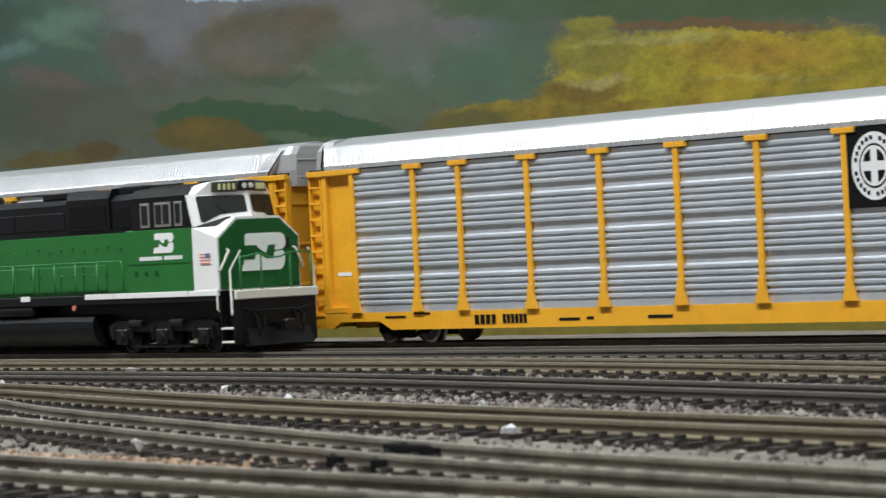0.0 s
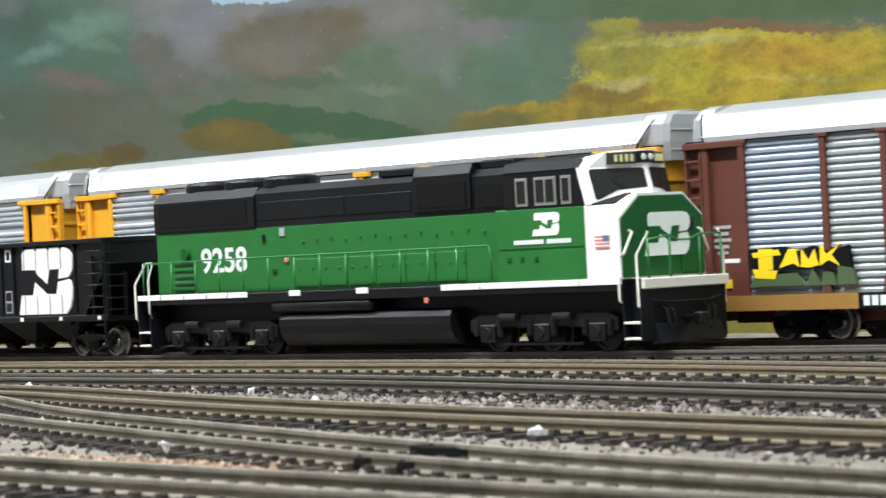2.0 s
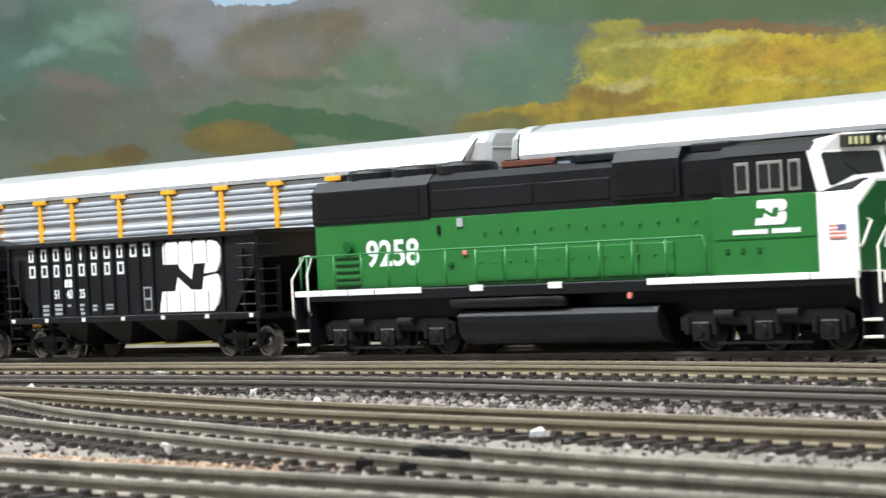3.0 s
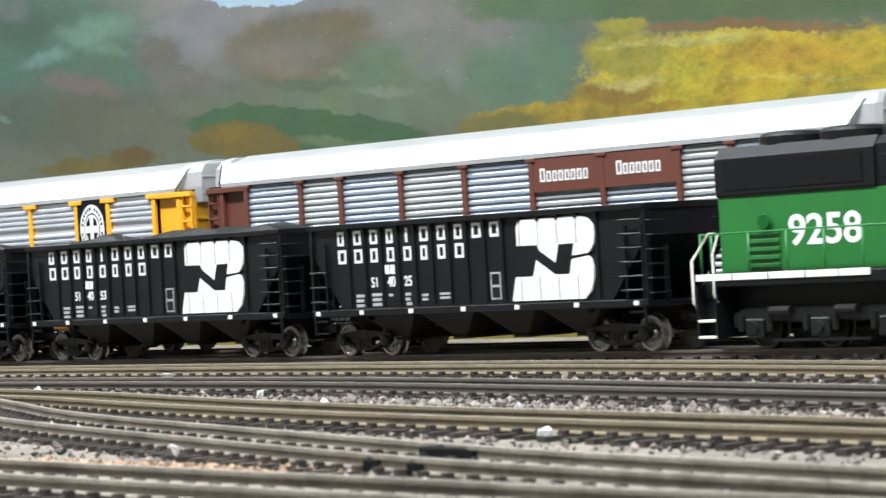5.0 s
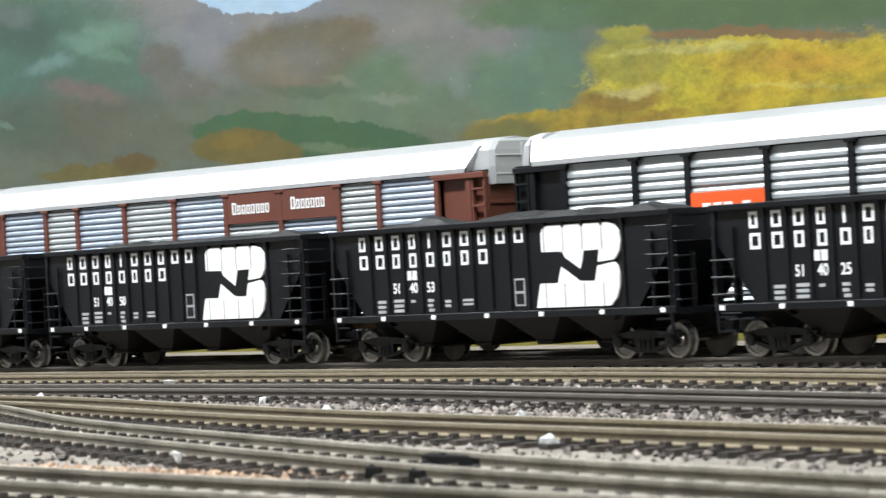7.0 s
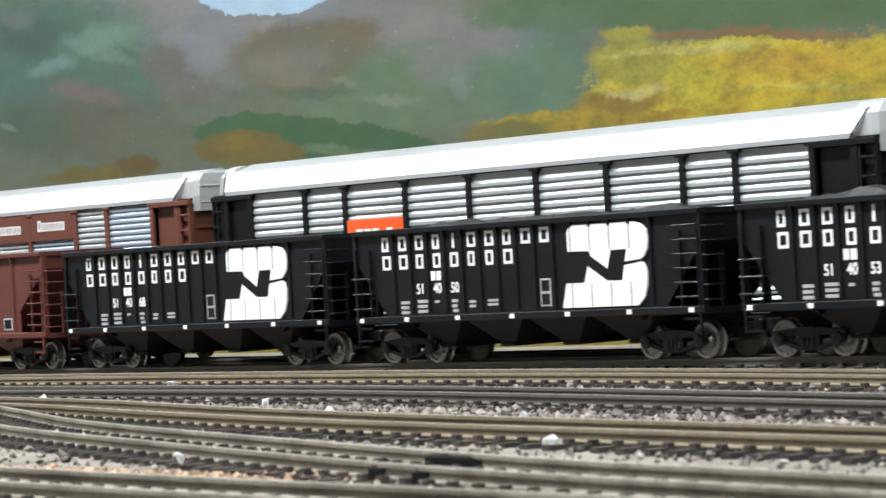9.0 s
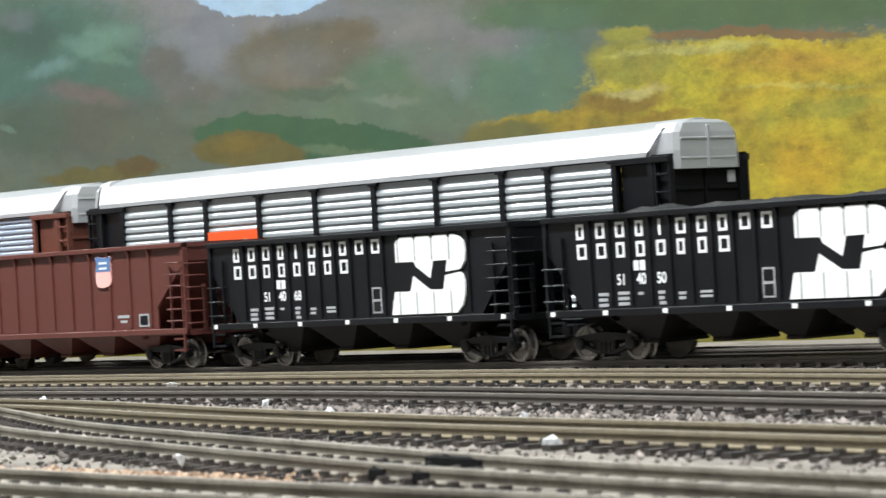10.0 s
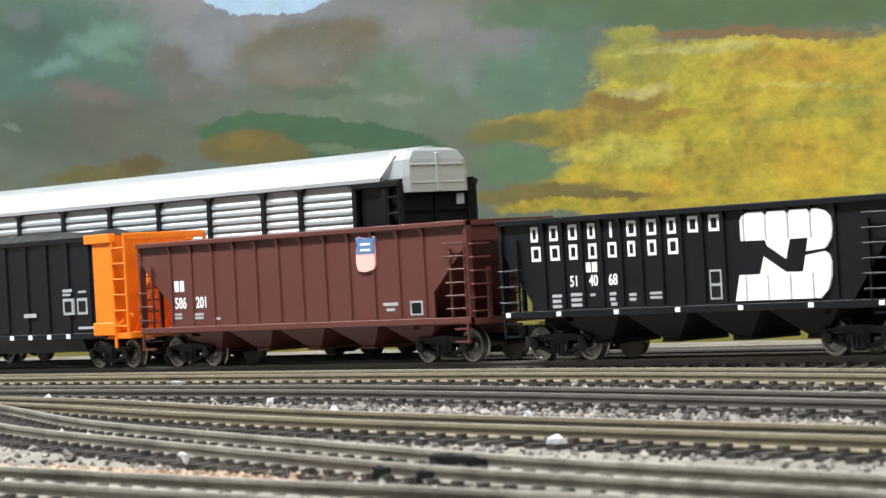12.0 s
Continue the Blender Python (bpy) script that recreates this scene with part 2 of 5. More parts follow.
mural_patch(-1.063, 0.083, 0.018, 0.005, -0.064, 0.35, (110, 90, 42))
mural_patch(-0.688, 0.070, 0.090, 0.033, -0.073, 0.22, (203, 181, 36))  # yellow field
mural_patch(-0.680, 0.089, 0.083, 0.015, -0.087, 0.22, (201, 181, 44))
mural_patch(-0.740, 0.101, 0.025, 0.009, -0.093, 0.45, (172, 160, 56))
mural_patch(-0.630, 0.073, 0.082, 0.027, -0.078, 0.22, (203, 179, 38))
mural_patch(-0.900, 0.008, 0.900, 0.034, -0.029, 0.30, (150, 140, 46))
mural_patch(-0.724, 0.053, 0.078, 0.014, -0.058, 0.22, (199, 173, 38))
mural_patch(-0.685, 0.105, 0.060, 0.002, -0.099, 0.50, (134, 106, 66))  # russet rim of the field
mural_patch(-0.776, 0.080, 0.056, 0.007, -0.027, 0.25, (169, 145, 40))  # ochre band
mural_patch(-0.813, 0.080, 0.027, 0.005, 0.021, 0.50, (124, 118, 58))
mural_patch(-0.747, 0.087, 0.027, 0.004, -0.044, 0.70, (153, 123, 36))
mural_patch(-0.726, 0.080, 0.017, 0.002, -0.078, 0.80, (179, 143, 34))
mural_patch(-0.809, 0.067, 0.028, 0.009, -0.064, 0.57, (104, 132, 92))
mural_patch(-0.799, 0.055, 0.048, 0.004, -0.033, 0.50, (128, 114, 48))
mural_patch(-0.762, 0.052, 0.033, 0.002, -0.032, 0.70, (120, 100, 38))
mural_patch(-0.787, 0.050, 0.038, 0.003, -0.029, 0.50, (189, 167, 36))
mural_patch(-0.752, 0.068, 0.036, 0.006, -0.068, 0.40, (207, 189, 66))  # bright tufts
mural_patch(-0.742, 0.111, 0.014, 0.003, -0.099, 0.50, (170, 160, 58))
mural_patch(-0.710, 0.102, 0.042, 0.002, -0.070, 0.70, (209, 197, 100))
mural_patch(-0.655, 0.084, 0.039, 0.001, -0.085, 0.80, (211, 197, 84))
mural_patch(-0.660, 0.093, 0.044, 0.004, -0.091, 0.80, (199, 163, 44))  # darker brush marks in the field
mural_patch(-0.640, 0.076, 0.025, 0.004, -0.080, 0.80, (175, 167, 52))
mural_patch(-0.656, 0.058, 0.018, 0.012, -0.065, 0.90, (215, 175, 32))
mural_patch(-0.716, 0.066, 0.003, 0.005, -0.068, 0.80, (165, 147, 32))
mural_patch(-0.682, 0.074, 0.016, 0.005, -0.076, 0.90, (177, 163, 46))
mural_patch(-0.703, 0.058, 0.020, 0.004, -0.063, 0.90, (189, 165, 36))
mural_patch(-0.728, 0.055, 0.009, 0.005, -0.059, 0.90, (217, 171, 28))
mural_patch(-0.741, 0.090, 0.018, 0.002, -0.047, 0.90, (198, 180, 104))
mural_patch(-0.966, 0.151, 0.050, 0.0095, -0.111, 0.08, (196, 222, 244))  # sky
m_brush = m_noise(60, 8, 0.62, (0.8, 1, 1.9))
m_rough = m_noise(150, 6, 0.7, (0.8, 1, 1.5))
m_dab = m_noise(300, 3, 0.6, (0.7, 1, 1.5))
m_hue = m_noise(38, 5, 0.6)
m_tint = mn.new("ShaderNodeMix")
m_tint.data_type = "RGBA"
m_tint.inputs[6].default_value, m_tint.inputs[7].default_value = (0.40, 0.437, 0.462, 1), (0.448, 0.448, 0.416, 1)
m_hue_fac = mn.new("ShaderNodeMapRange")
m_hue_fac.inputs[1].default_value, m_hue_fac.inputs[2].default_value = 0.36, 0.64
ml.new(m_hue.outputs["Fac"], m_hue_fac.inputs[0])
ml.new(m_hue_fac.outputs[0], m_tint.inputs[0])
m_tinted = mn.new("ShaderNodeMix")
m_tinted.data_type, m_tinted.blend_type = "RGBA", "MULTIPLY"
m_tinted.inputs[0].default_value = 1.0
ml.new(mural_now[0], m_tinted.inputs[6])
ml.new(m_tint.outputs[2], m_tinted.inputs[7])
# the field is daubed thickly, the hills are brushed thin
m_parts = mn.new("ShaderNodeSeparateColor")
ml.new(mural_now[0], m_parts.inputs[0])
m_field = mn.new("ShaderNodeMapRange")
m_field.inputs[1].default_value, m_field.inputs[2].default_value = 0.10, 0.45
ml.new(m_math("SUBTRACT", m_parts.outputs[0], m_parts.outputs[2]), m_field.inputs[0])
m_wash = m_math("MULTIPLY", m_math("SUBTRACT", m_brush.outputs["Fac"], 0.5), m_math("MULTIPLY_ADD", m_field.outputs[0], 0.5, 0.55))
m_daub = m_math("MULTIPLY", m_math("SUBTRACT", m_rough.outputs["Fac"], 0.5), m_math("MULTIPLY_ADD", m_field.outputs[0], 1.7, 0.18))
m_var = m_math("ADD", m_math("ADD", m_wash, m_daub), 1.0)
m_light = mn.new("ShaderNodeMapRange")
m_light.inputs[1].default_value, m_light.inputs[2].default_value = 0.66, 0.72
m_light.inputs[3].default_value, m_light.inputs[4].default_value = 1.0, 1.5
ml.new(m_dab.outputs["Fac"], m_light.inputs[0])
m_both = m_math("MULTIPLY", m_var, m_light.outputs[0])
# warm under-paint shows through the field
m_warm = mn.new("ShaderNodeMix")
m_warm.data_type = "RGBA"
m_warm_fac = mn.new("ShaderNodeMapRange")
m_warm_fac.inputs[1].default_value, m_warm_fac.inputs[2].default_value, m_warm_fac.inputs[4].default_value = 0.50, 0.68, 0.35
ml.new(m_hue.outputs["Fac"], m_warm_fac.inputs[0])
ml.new(m_math("MULTIPLY", m_warm_fac.outputs[0], m_field.outputs[0]), m_warm.inputs[0])
ml.new(m_tinted.outputs[2], m_warm.inputs[6])
m_warm.inputs[7].default_value = (0.25, 0.14, 0.010, 1)
m_mul = mn.new("ShaderNodeMix")
m_mul.data_type, m_mul.blend_type = "RGBA", "MULTIPLY"
m_mul.inputs[0].default_value = 1.0
ml.new(m_warm.outputs[2], m_mul.inputs[6])
ml.new(m_both, m_mul.inputs[7])
ml.new(m_mul.outputs[2], mural_bsdf.inputs["Base Color"])
m_rel = mn.new("ShaderNodeBump")
m_rel.inputs["Strength"].default_value, m_rel.inputs["Distance"].default_value = 0.3, 0.0002
ml.new(m_brush.outputs["Fac"], m_rel.inputs["Height"])
ml.new(m_rel.outputs["Normal"], mural_bsdf.inputs["Normal"])


# ---- mesh helpers (millimetres) ----
def box(bm, x0, x1, y0, y1, z0, z1, bev=0.0):
    vs = [bm.verts.new((x, y, z)) for z in (z0, z1) for y in (y0, y1) for x in (x0, x1)]
    fs = [bm.faces.new([vs[i] for i in q]) for q in ((0, 2, 3, 1), (4, 5, 7, 6), (0, 1, 5, 4), (2, 6, 7, 3), (0, 4, 6, 2), (1, 3, 7, 5))]
    if bev:
        bmesh.ops.bevel(bm, geom=list({e for f in fs for e in f.edges}), offset=bev, segments=1, affect="EDGES", profile=0.5)
    return bm


def prism(bm, poly, a, b, axis="y"):
    """A flat outline, pushed along an axis from a to b. Outline pairs are (x, z) for y, (y, z) for x and (x, y) for z."""
    put = {"y": lambda p, d: (p[0], d, p[1]), "x": lambda p, d: (d, p[0], p[1]), "z": lambda p, d: (p[0], p[1], d)}[axis]
    low, high = [bm.verts.new(put(p, a)) for p in poly], [bm.verts.new(put(p, b)) for p in poly]
    k = len(poly)
    bm.faces.new(low)
    bm.faces.new(high[::-1])
    for i in range(k):
        bm.faces.new((low[i], high[i], high[(i + 1) % k], low[(i + 1) % k]))
    return bm


def tube(bm, points, r, seg=8):
    """A round bar along a line of points."""
    pts = [Vector(p) for p in points]
    rings = []
    for i, p in enumerate(pts):
        way = (pts[min(i + 1, len(pts) - 1)] - pts[max(i - 1, 0)]).normalized()
        side = way.orthogonal().normalized() if abs(way.z) > 0.95 else way.cross(Vector((0, 0, 1))).normalized()
        up = side.cross(way)
        rings.append([bm.verts.new(p + (side * math.cos(2 * math.pi * j / seg) + up * math.sin(2 * math.pi * j / seg)) * r) for j in range(seg)])
    for a, b in zip(rings, rings[1:]):
        for j in range(seg):
            bm.faces.new((a[j], a[(j + 1) % seg], b[(j + 1) % seg], b[j]))
    bm.faces.new(rings[0][::-1])
    bm.faces.new(rings[-1])
    return bm


def lathe(bm, profile, centre, axis="y", seg=20):
    """A turned shape: (distance along the axis, radius) pairs."""
    rings = []
    for d, r in profile:
        ring = []
        for j in range(seg):
            c, s = r * math.cos(2 * math.pi * j / seg), r * math.sin(2 * math.pi * j / seg)
            off = {"y": (c, d, s), "x": (d, c, s), "z": (c, s, d)}[axis]
            ring.append(bm.verts.new([centre[k] + off[k] for k in range(3)]))
        rings.append(ring)
    for a, b in zip(rings, rings[1:]):
        for j in range(seg):
            bm.faces.new((a[j], a[(j + 1) % seg], b[(j + 1) % seg], b[j]))
    bm.faces.new(rings[0][::-1])
    bm.faces.new(rings[-1])
    return bm


def hull(bm, points):
    vs = [bm.verts.new(p) for p in points]
    res = bmesh.ops.convex_hull(bm, input=vs)
    bmesh.ops.delete(bm, geom=[v for v in vs if not v.link_faces], context="VERTS")
    return bm


def part(name, bm, material, parent=None, label="", smooth=False):
    """Links a mesh of millimetres as one object, under a thing or a part where one is given."""
    bmesh.ops.recalc_face_normals(bm, faces=bm.faces[:])
    bmesh.ops.scale(bm, vec=(MM, MM, MM), verts=bm.verts[:])
    me = bpy.data.meshes.new(name)
    bm.to_mesh(me)
    bm.free()
    me.materials.append(material)
    if smooth:
        for f in me.polygons:
            f.use_smooth = True
    ob = new(name, me)
    ob.parent = parent
    if label:
        tagged(ob, label)
    return ob


def thing(name, label, category, group=""):
    return tagged(new(name), label, category, group)


def text(name, words, height, x, z, y, material, parent, stretch=1.0, gap=1.0, label=""):
    """Raised lettering that faces -y, its lower left corner at x, z."""
    cu = bpy.data.curves.new(name, "FONT")
    cu.body, cu.size, cu.extrude, cu.space_character = words, height / 0.7 * MM, 0.04 * MM, gap
    cu.offset = height * 0.028 * MM
    tmp = bpy.data.objects.new(name, cu)
    scene.collection.objects.link(tmp)
    me = bpy.data.meshes.new_from_object(tmp.evaluated_get(bpy.context.evaluated_depsgraph_get()))
    bpy.data.objects.remove(tmp)
    me.transform(Matrix.Diagonal((stretch, 1, 1, 1)))
    me.transform(pose(x * MM, y * MM, z * MM, 90))
    me.materials.clear()
    me.materials.append(material)
    ob = new(name, me)
    ob.parent = parent
    if label:
        tagged(ob, label)
    return ob


def bars(name, signs, y, material, parent, label=""):
    """Writing that is drawn as plain bars: (x, z, width, height) each, or a list of such for one sign, facing -y."""
    for sign in signs:
        bm = bmesh.new()
        for x, z, w, h in (sign if isinstance(sign, list) else [sign]):
            box(bm, x, x + w, y - 0.06, y + 0.1, z, z + h)
        part(name, bm, material, parent, label)


# ---- the room and the layout's base ----
def slab(name, x0, x1, y0, y1, z0, z1, material, label, category):
    ob = part(name, box(bmesh.new(), x0, x1, y0, y1, z0, z1), material, None, label)
    return tagged(ob, "", category, "", "structure")


slab("wall_north", -3200, 1500, 170, 200, -8, 700, mural, "painted landscape mural of green hills and a yellow field", "wall")
slab("wall_north_upper", -3200, 1500, 171, 200, 702, 1400, WALL_PAINT, "plain off-white upper wall of the train room", "wall")
slab("wall_south", -3200, 1500, -2530, -2500, -1000, 1400, WALL_PAINT, "plain off-white wall of the train room", "wall")
slab("wall_west", -3230, -3200, -2500, 170, -1000, 1400, WALL_PAINT, "plain off-white wall of the train room", "wall")
slab("wall_east", 1500, 1530, -2500, 170, -1000, 1400, WALL_PAINT, "plain off-white wall of the train room", "wall")
slab("ceiling", -3200, 1500, -2500, 170, 1402, 1430, CEIL_MAT, "plain white ceiling of the train room", "ceiling")
slab("floor", -3200, 1500, -2500, 170, -1030, -1000, FLOOR_MAT, "plain grey floor of the train room", "floor")


slab("layout_table", -3000, 1000, -760, 169, -60, -4.6, TABLE_MAT, "brown wooden table top of the model railway", "table")


def ground_sheet():
    """The yard's bed: one uneven sheet of fine gravel on the layout's table."""
    xs, ys = np.arange(-3000, 1001, 12.5), np.arange(-760, 170.1, 12)
    bm = bmesh.new()
    grid = [[bm.verts.new((x, y, -3.6 + 0.4 * noise.noise((x * 0.03, y * 0.05, 1)))) for y in ys] for x in xs]
    for a, b in zip(grid, grid[1:]):
        for j in range(len(ys) - 1):
            bm.faces.new((a[j], b[j], b[j + 1], a[j + 1]))
    ob = part("ground", bm, GROUND, None, "grey-brown gravel bed of a model railway yard", smooth=True)
    return tagged(ob, "", "ground", "", "structure")


ground_sheet()


# ---- tracks ----
def smooth_line(points, step=2.0):
    """A smooth line through control points (x, y), sampled evenly in x."""
    px, py = np.array([p[0] for p in points], float), np.array([p[1] for p in points], float)
    xs = np.arange(px[0], px[-1], 5.0)
    ys = np.interp(xs, px, py)
    k = np.hanning(31)
    ys = np.convolve(np.pad(ys, 15, mode="edge"), k / k.sum(), mode="valid")
    return xs, ys


RAIL_SECTION = [(-0.95, -2.5), (0.95, -2.5), (0.95, -2.2), (0.28, -1.95), (0.28, -0.85), (0.6, -0.7), (0.6, -0.08), (0.45, 0.0), (-0.45, 0.0), (-0.6, -0.08), (-0.6, -0.7), (-0.28, -0.85), (-0.28, -1.95), (-0.95, -2.2)]


def swept(bm, xs, ys, nx, ny, off, section):
    rings = [[bm.verts.new((x + (off + s) * a, y + (off + s) * b, z)) for s, z in section] for x, y, a, b in zip(xs, ys, nx, ny)]
    k = len(section)
    for a, b in zip(rings, rings[1:]):
        for j in range(k):
            bm.faces.new((a[j], a[(j + 1) % k], b[(j + 1) % k], b[j]))
    bm.faces.new(rings[0])
    bm.faces.new(rings[-1][::-1])
    return bm


def tie_mesh():
    bm = bmesh.new()
    box(bm, -1.3, 1.3, -15, 15, -4.5, -2.55)
    for y in (-8.25, 8.25):
        for s in (-1, 1):
            box(bm, -0.75, 0.75, y + s * 1.75 - 0.7, y + s * 1.75 + 0.7, -2.6, -1.75)
    bmesh.ops.recalc_face_normals(bm, faces=bm.faces[:])
    bmesh.ops.scale(bm, vec=(MM, MM, MM), verts=bm.verts[:])
    me = bpy.data.meshes.new("tie")
    bm.to_mesh(me)
    bm.free()
    me.materials.append(TIE)
    return me


TIE_MESH = tie_mesh()
tie_jobs = []


def track(points, label, rail_material):
    ob = thing("track", label, "railway track", "yard tracks")
    xs, ys = smooth_line(points)
    dx, dy = np.gradient(xs), np.gradient(ys)
    ln = np.hypot(dx, dy)
    nx, ny = -dy / ln, dx / ln
    for off in (-8.25, 8.25):
        rail = part("rail", swept(bmesh.new(), xs, ys, nx, ny, off, RAIL_SECTION), rail_material, ob)
        part("running_surface", swept(bmesh.new(), xs, ys, nx, ny, off, [(-0.42, -0.05), (0.42, -0.05), (0.42, 0.03), (-0.42, 0.03)]), RAIL_TOP, rail, "worn bare metal on the rail head")
    along = np.concatenate([[0], np.cumsum(np.hypot(np.diff(xs), np.diff(ys)))])
    spots = np.arange(3, along[-1], 7.2)
    tie_jobs.append((ob, np.interp(spots, along, xs), np.interp(spots, along, ys), np.interp(spots, along, np.arctan2(dy, dx))))
    return ob


track([(-2400, 50), (700, 50)], "straight yard track of weathered rails beside the mural", DARK_RAIL)
track([(-2400, 0), (700, 0)], "straight yard track of dull grey rails on dark ties", DARK_RAIL)
track([(-2400, -48), (-760, -49), (-637, -52), (-536, -57), (-450, -71), (-330, -95), (0, -175), (300, -260)], "curving yard track of brown weathered rails", RUST_RAIL)
track([(-2400, -108), (-720, -112), (-662, -114), (-556, -119), (-453, -136), (-354, -155), (-200, -186), (100, -260)], "curving yard track of dark rails in loose ballast", DARK_RAIL)
track([(-2400, -140), (-900, -146), (-700, -154), (-608, -167), (-554, -184), (-442, -208), (-364, -219), (-289, -230), (-100, -254), (200, -300)], "curving yard track of tan weathered rails", RUST_RAIL)
track([(-690, -166), (-628, -188), (-529, -231), (-453, -252), (-388, -270), (-317, -289), (-239, -300), (-100, -318), (200, -350)], "diverging yard track of dusty tan rails", LIGHT_RAIL)
track([(-1500, -262), (-700, -292), (-520, -309), (-414, -322), (-330, -328), (-200, -334), (200, -350)], "yard track of dusty grey rails close to the table edge", LIGHT_RAIL)


# ---- running gear ----
ROLLERS = []  # (wheelset, train, x, radius)


def wheelset(x, r, parent, train, material=None):
    bm = bmesh.new()
    lathe(bm, [(-7.6, 0.9), (7.6, 0.9)], (0, 0, 0), "y", 8)
    for s in (-1, 1):
        rim = [(6.9, r + 0.55), (7.3, r + 0.65), (7.6, r + 0.1), (9.6, r - 0.05), (9.7, r - 0.9), (9.2, r - 1.1), (9.0, 1.9), (9.6, 1.5), (9.7, 0.6)]
        lathe(bm, [(s * d, q) for d, q in [(6.9, 0.9)] + rim], (0, 0, 0), "y", 22)
    ob = part("wheelset", bm, material or (STEEL if train == "B" else WHEEL), parent)
    ob.location = (x * MM, 0, r * MM)
    ROLLERS.append((ob, train, x, r))
    return ob


WHEEL = paint("wheel_dark_steel", (150, 146, 142), 0.26, 0.25, metal=0.85, dirt=(60, 54, 48), dirt_amount=0.5, dirt_scale=120)


def freight_truck(x, half, r, parent, train, material):
    """A two-axle truck: cast side frames with springs and bearing caps, a bolster and two wheelsets."""
    bm = bmesh.new()
    for s in (-1, 1):
        y0, y1 = sorted((s * 10.4, s * 12.2))
        prism(bm, [(x - half - 2.8, r + 0.9), (x + half + 2.8, r + 0.9), (x + half + 2.8, r + 1.9), (x + 4, r + 3.0), (x - 4, r + 3.0), (x - half - 2.8, r + 1.9)], y0, y1)
        prism(bm, [(x - 3.8, r - 3.1), (x + 3.8, r - 3.1), (x + 3.8, r - 2.1), (x - 3.8, r - 2.1)], y0, y1)
        for k in (-1, 1):
            prism(bm, [(x + k * half, r - 0.9), (x + k * half, r + 0.3), (x + k * 3.4, r - 2.0), (x + k * 3.4, r - 3.1)], y0, y1)
            box(bm, *sorted((x + k * 2.6, x + k * 3.8)), y0, y1, r - 2.6, r + 1.4)
            box(bm, *sorted((x + k * (half - 1.5), x + k * (half + 1.5))), y0, y1, r - 1.4, r + 1.4, 0.3)
        for k in (-1, 1):
            lathe(bm, [(s * 12.0, 1.9), (s * 12.9, 1.7), (s * 13.1, 1.0)], (x + k * half, 0, r), "y", 12)
        for k in (-1.6, 0, 1.6):
            lathe(bm, [(-2.6, 0.7), (0.4, 0.7)], (x + k, s * 12.3, r), "z", 8)
    box(bm, x - 2.4, x + 2.4, -12.4, 12.4, r - 0.2, r + 3.4, 0.3)
    ob = part("truck", bm, material, parent)
    for k in (-1, 1):
        wheelset(x + k * half, r, ob, train)
    return ob


def coupler(x, way, parent, z=8.6):
    bm = bmesh.new()
    box(bm, *sorted((x, x + way * 5.5)), -1.1, 1.1, z - 0.9, z + 0.9, 0.2)
    box(bm, *sorted((x + way * 5, x + way * 8.2)), -2.2, 2.0, z - 1.8, z + 1.8, 0.5)
    return part("coupler", bm, UNDER, parent)


def logo(parent, x, z, w, h, y, white, black):
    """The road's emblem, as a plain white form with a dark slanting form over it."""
    sx, sz = w / 35.2, h / 23.5
    at = lambda pts: [(x + (a - 19.5) * sx, z + (b - 15) * sz) for a, b in pts]
    form = prism(bmesh.new(), at([(22.5, 31), (22.5, 36.4), (23.4, 37.9), (25, 38.5), (49.5, 38.5), (52.4, 37.7), (54.2, 35.8), (54.7, 33), (54.2, 30.4), (52.8, 28.6), (51.4, 27.6), (53, 26.2), (53.8, 24), (53.6, 20.4), (52.4, 17.2), (49.8, 15), (19.5, 15), (21.4, 22)]), y - 0.08, y + 0.6)
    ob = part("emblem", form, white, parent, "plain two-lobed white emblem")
    dark = prism(bmesh.new(), at([(22.0, 31.0), (31.1, 30.9), (32.0, 29.3), (38.5, 25.6), (40.1, 30.8), (46.3, 30.9), (45.4, 27.4), (52.2, 27.9), (52.2, 27.3), (45.2, 26.4), (44, 22.2), (38.2, 22.3), (30.5, 26.7), (28.8, 22.0), (21.0, 22.0)]), y - 0.14, y + 0.62)
    part("emblem_stroke", dark, black, ob)
    return ob


# ---- locomotive ----
def stanchion_rail(points, r, material, parent, name="handrail"):
    return part(name, tube(bmesh.new(), points, r, 8), material, parent, smooth=True)


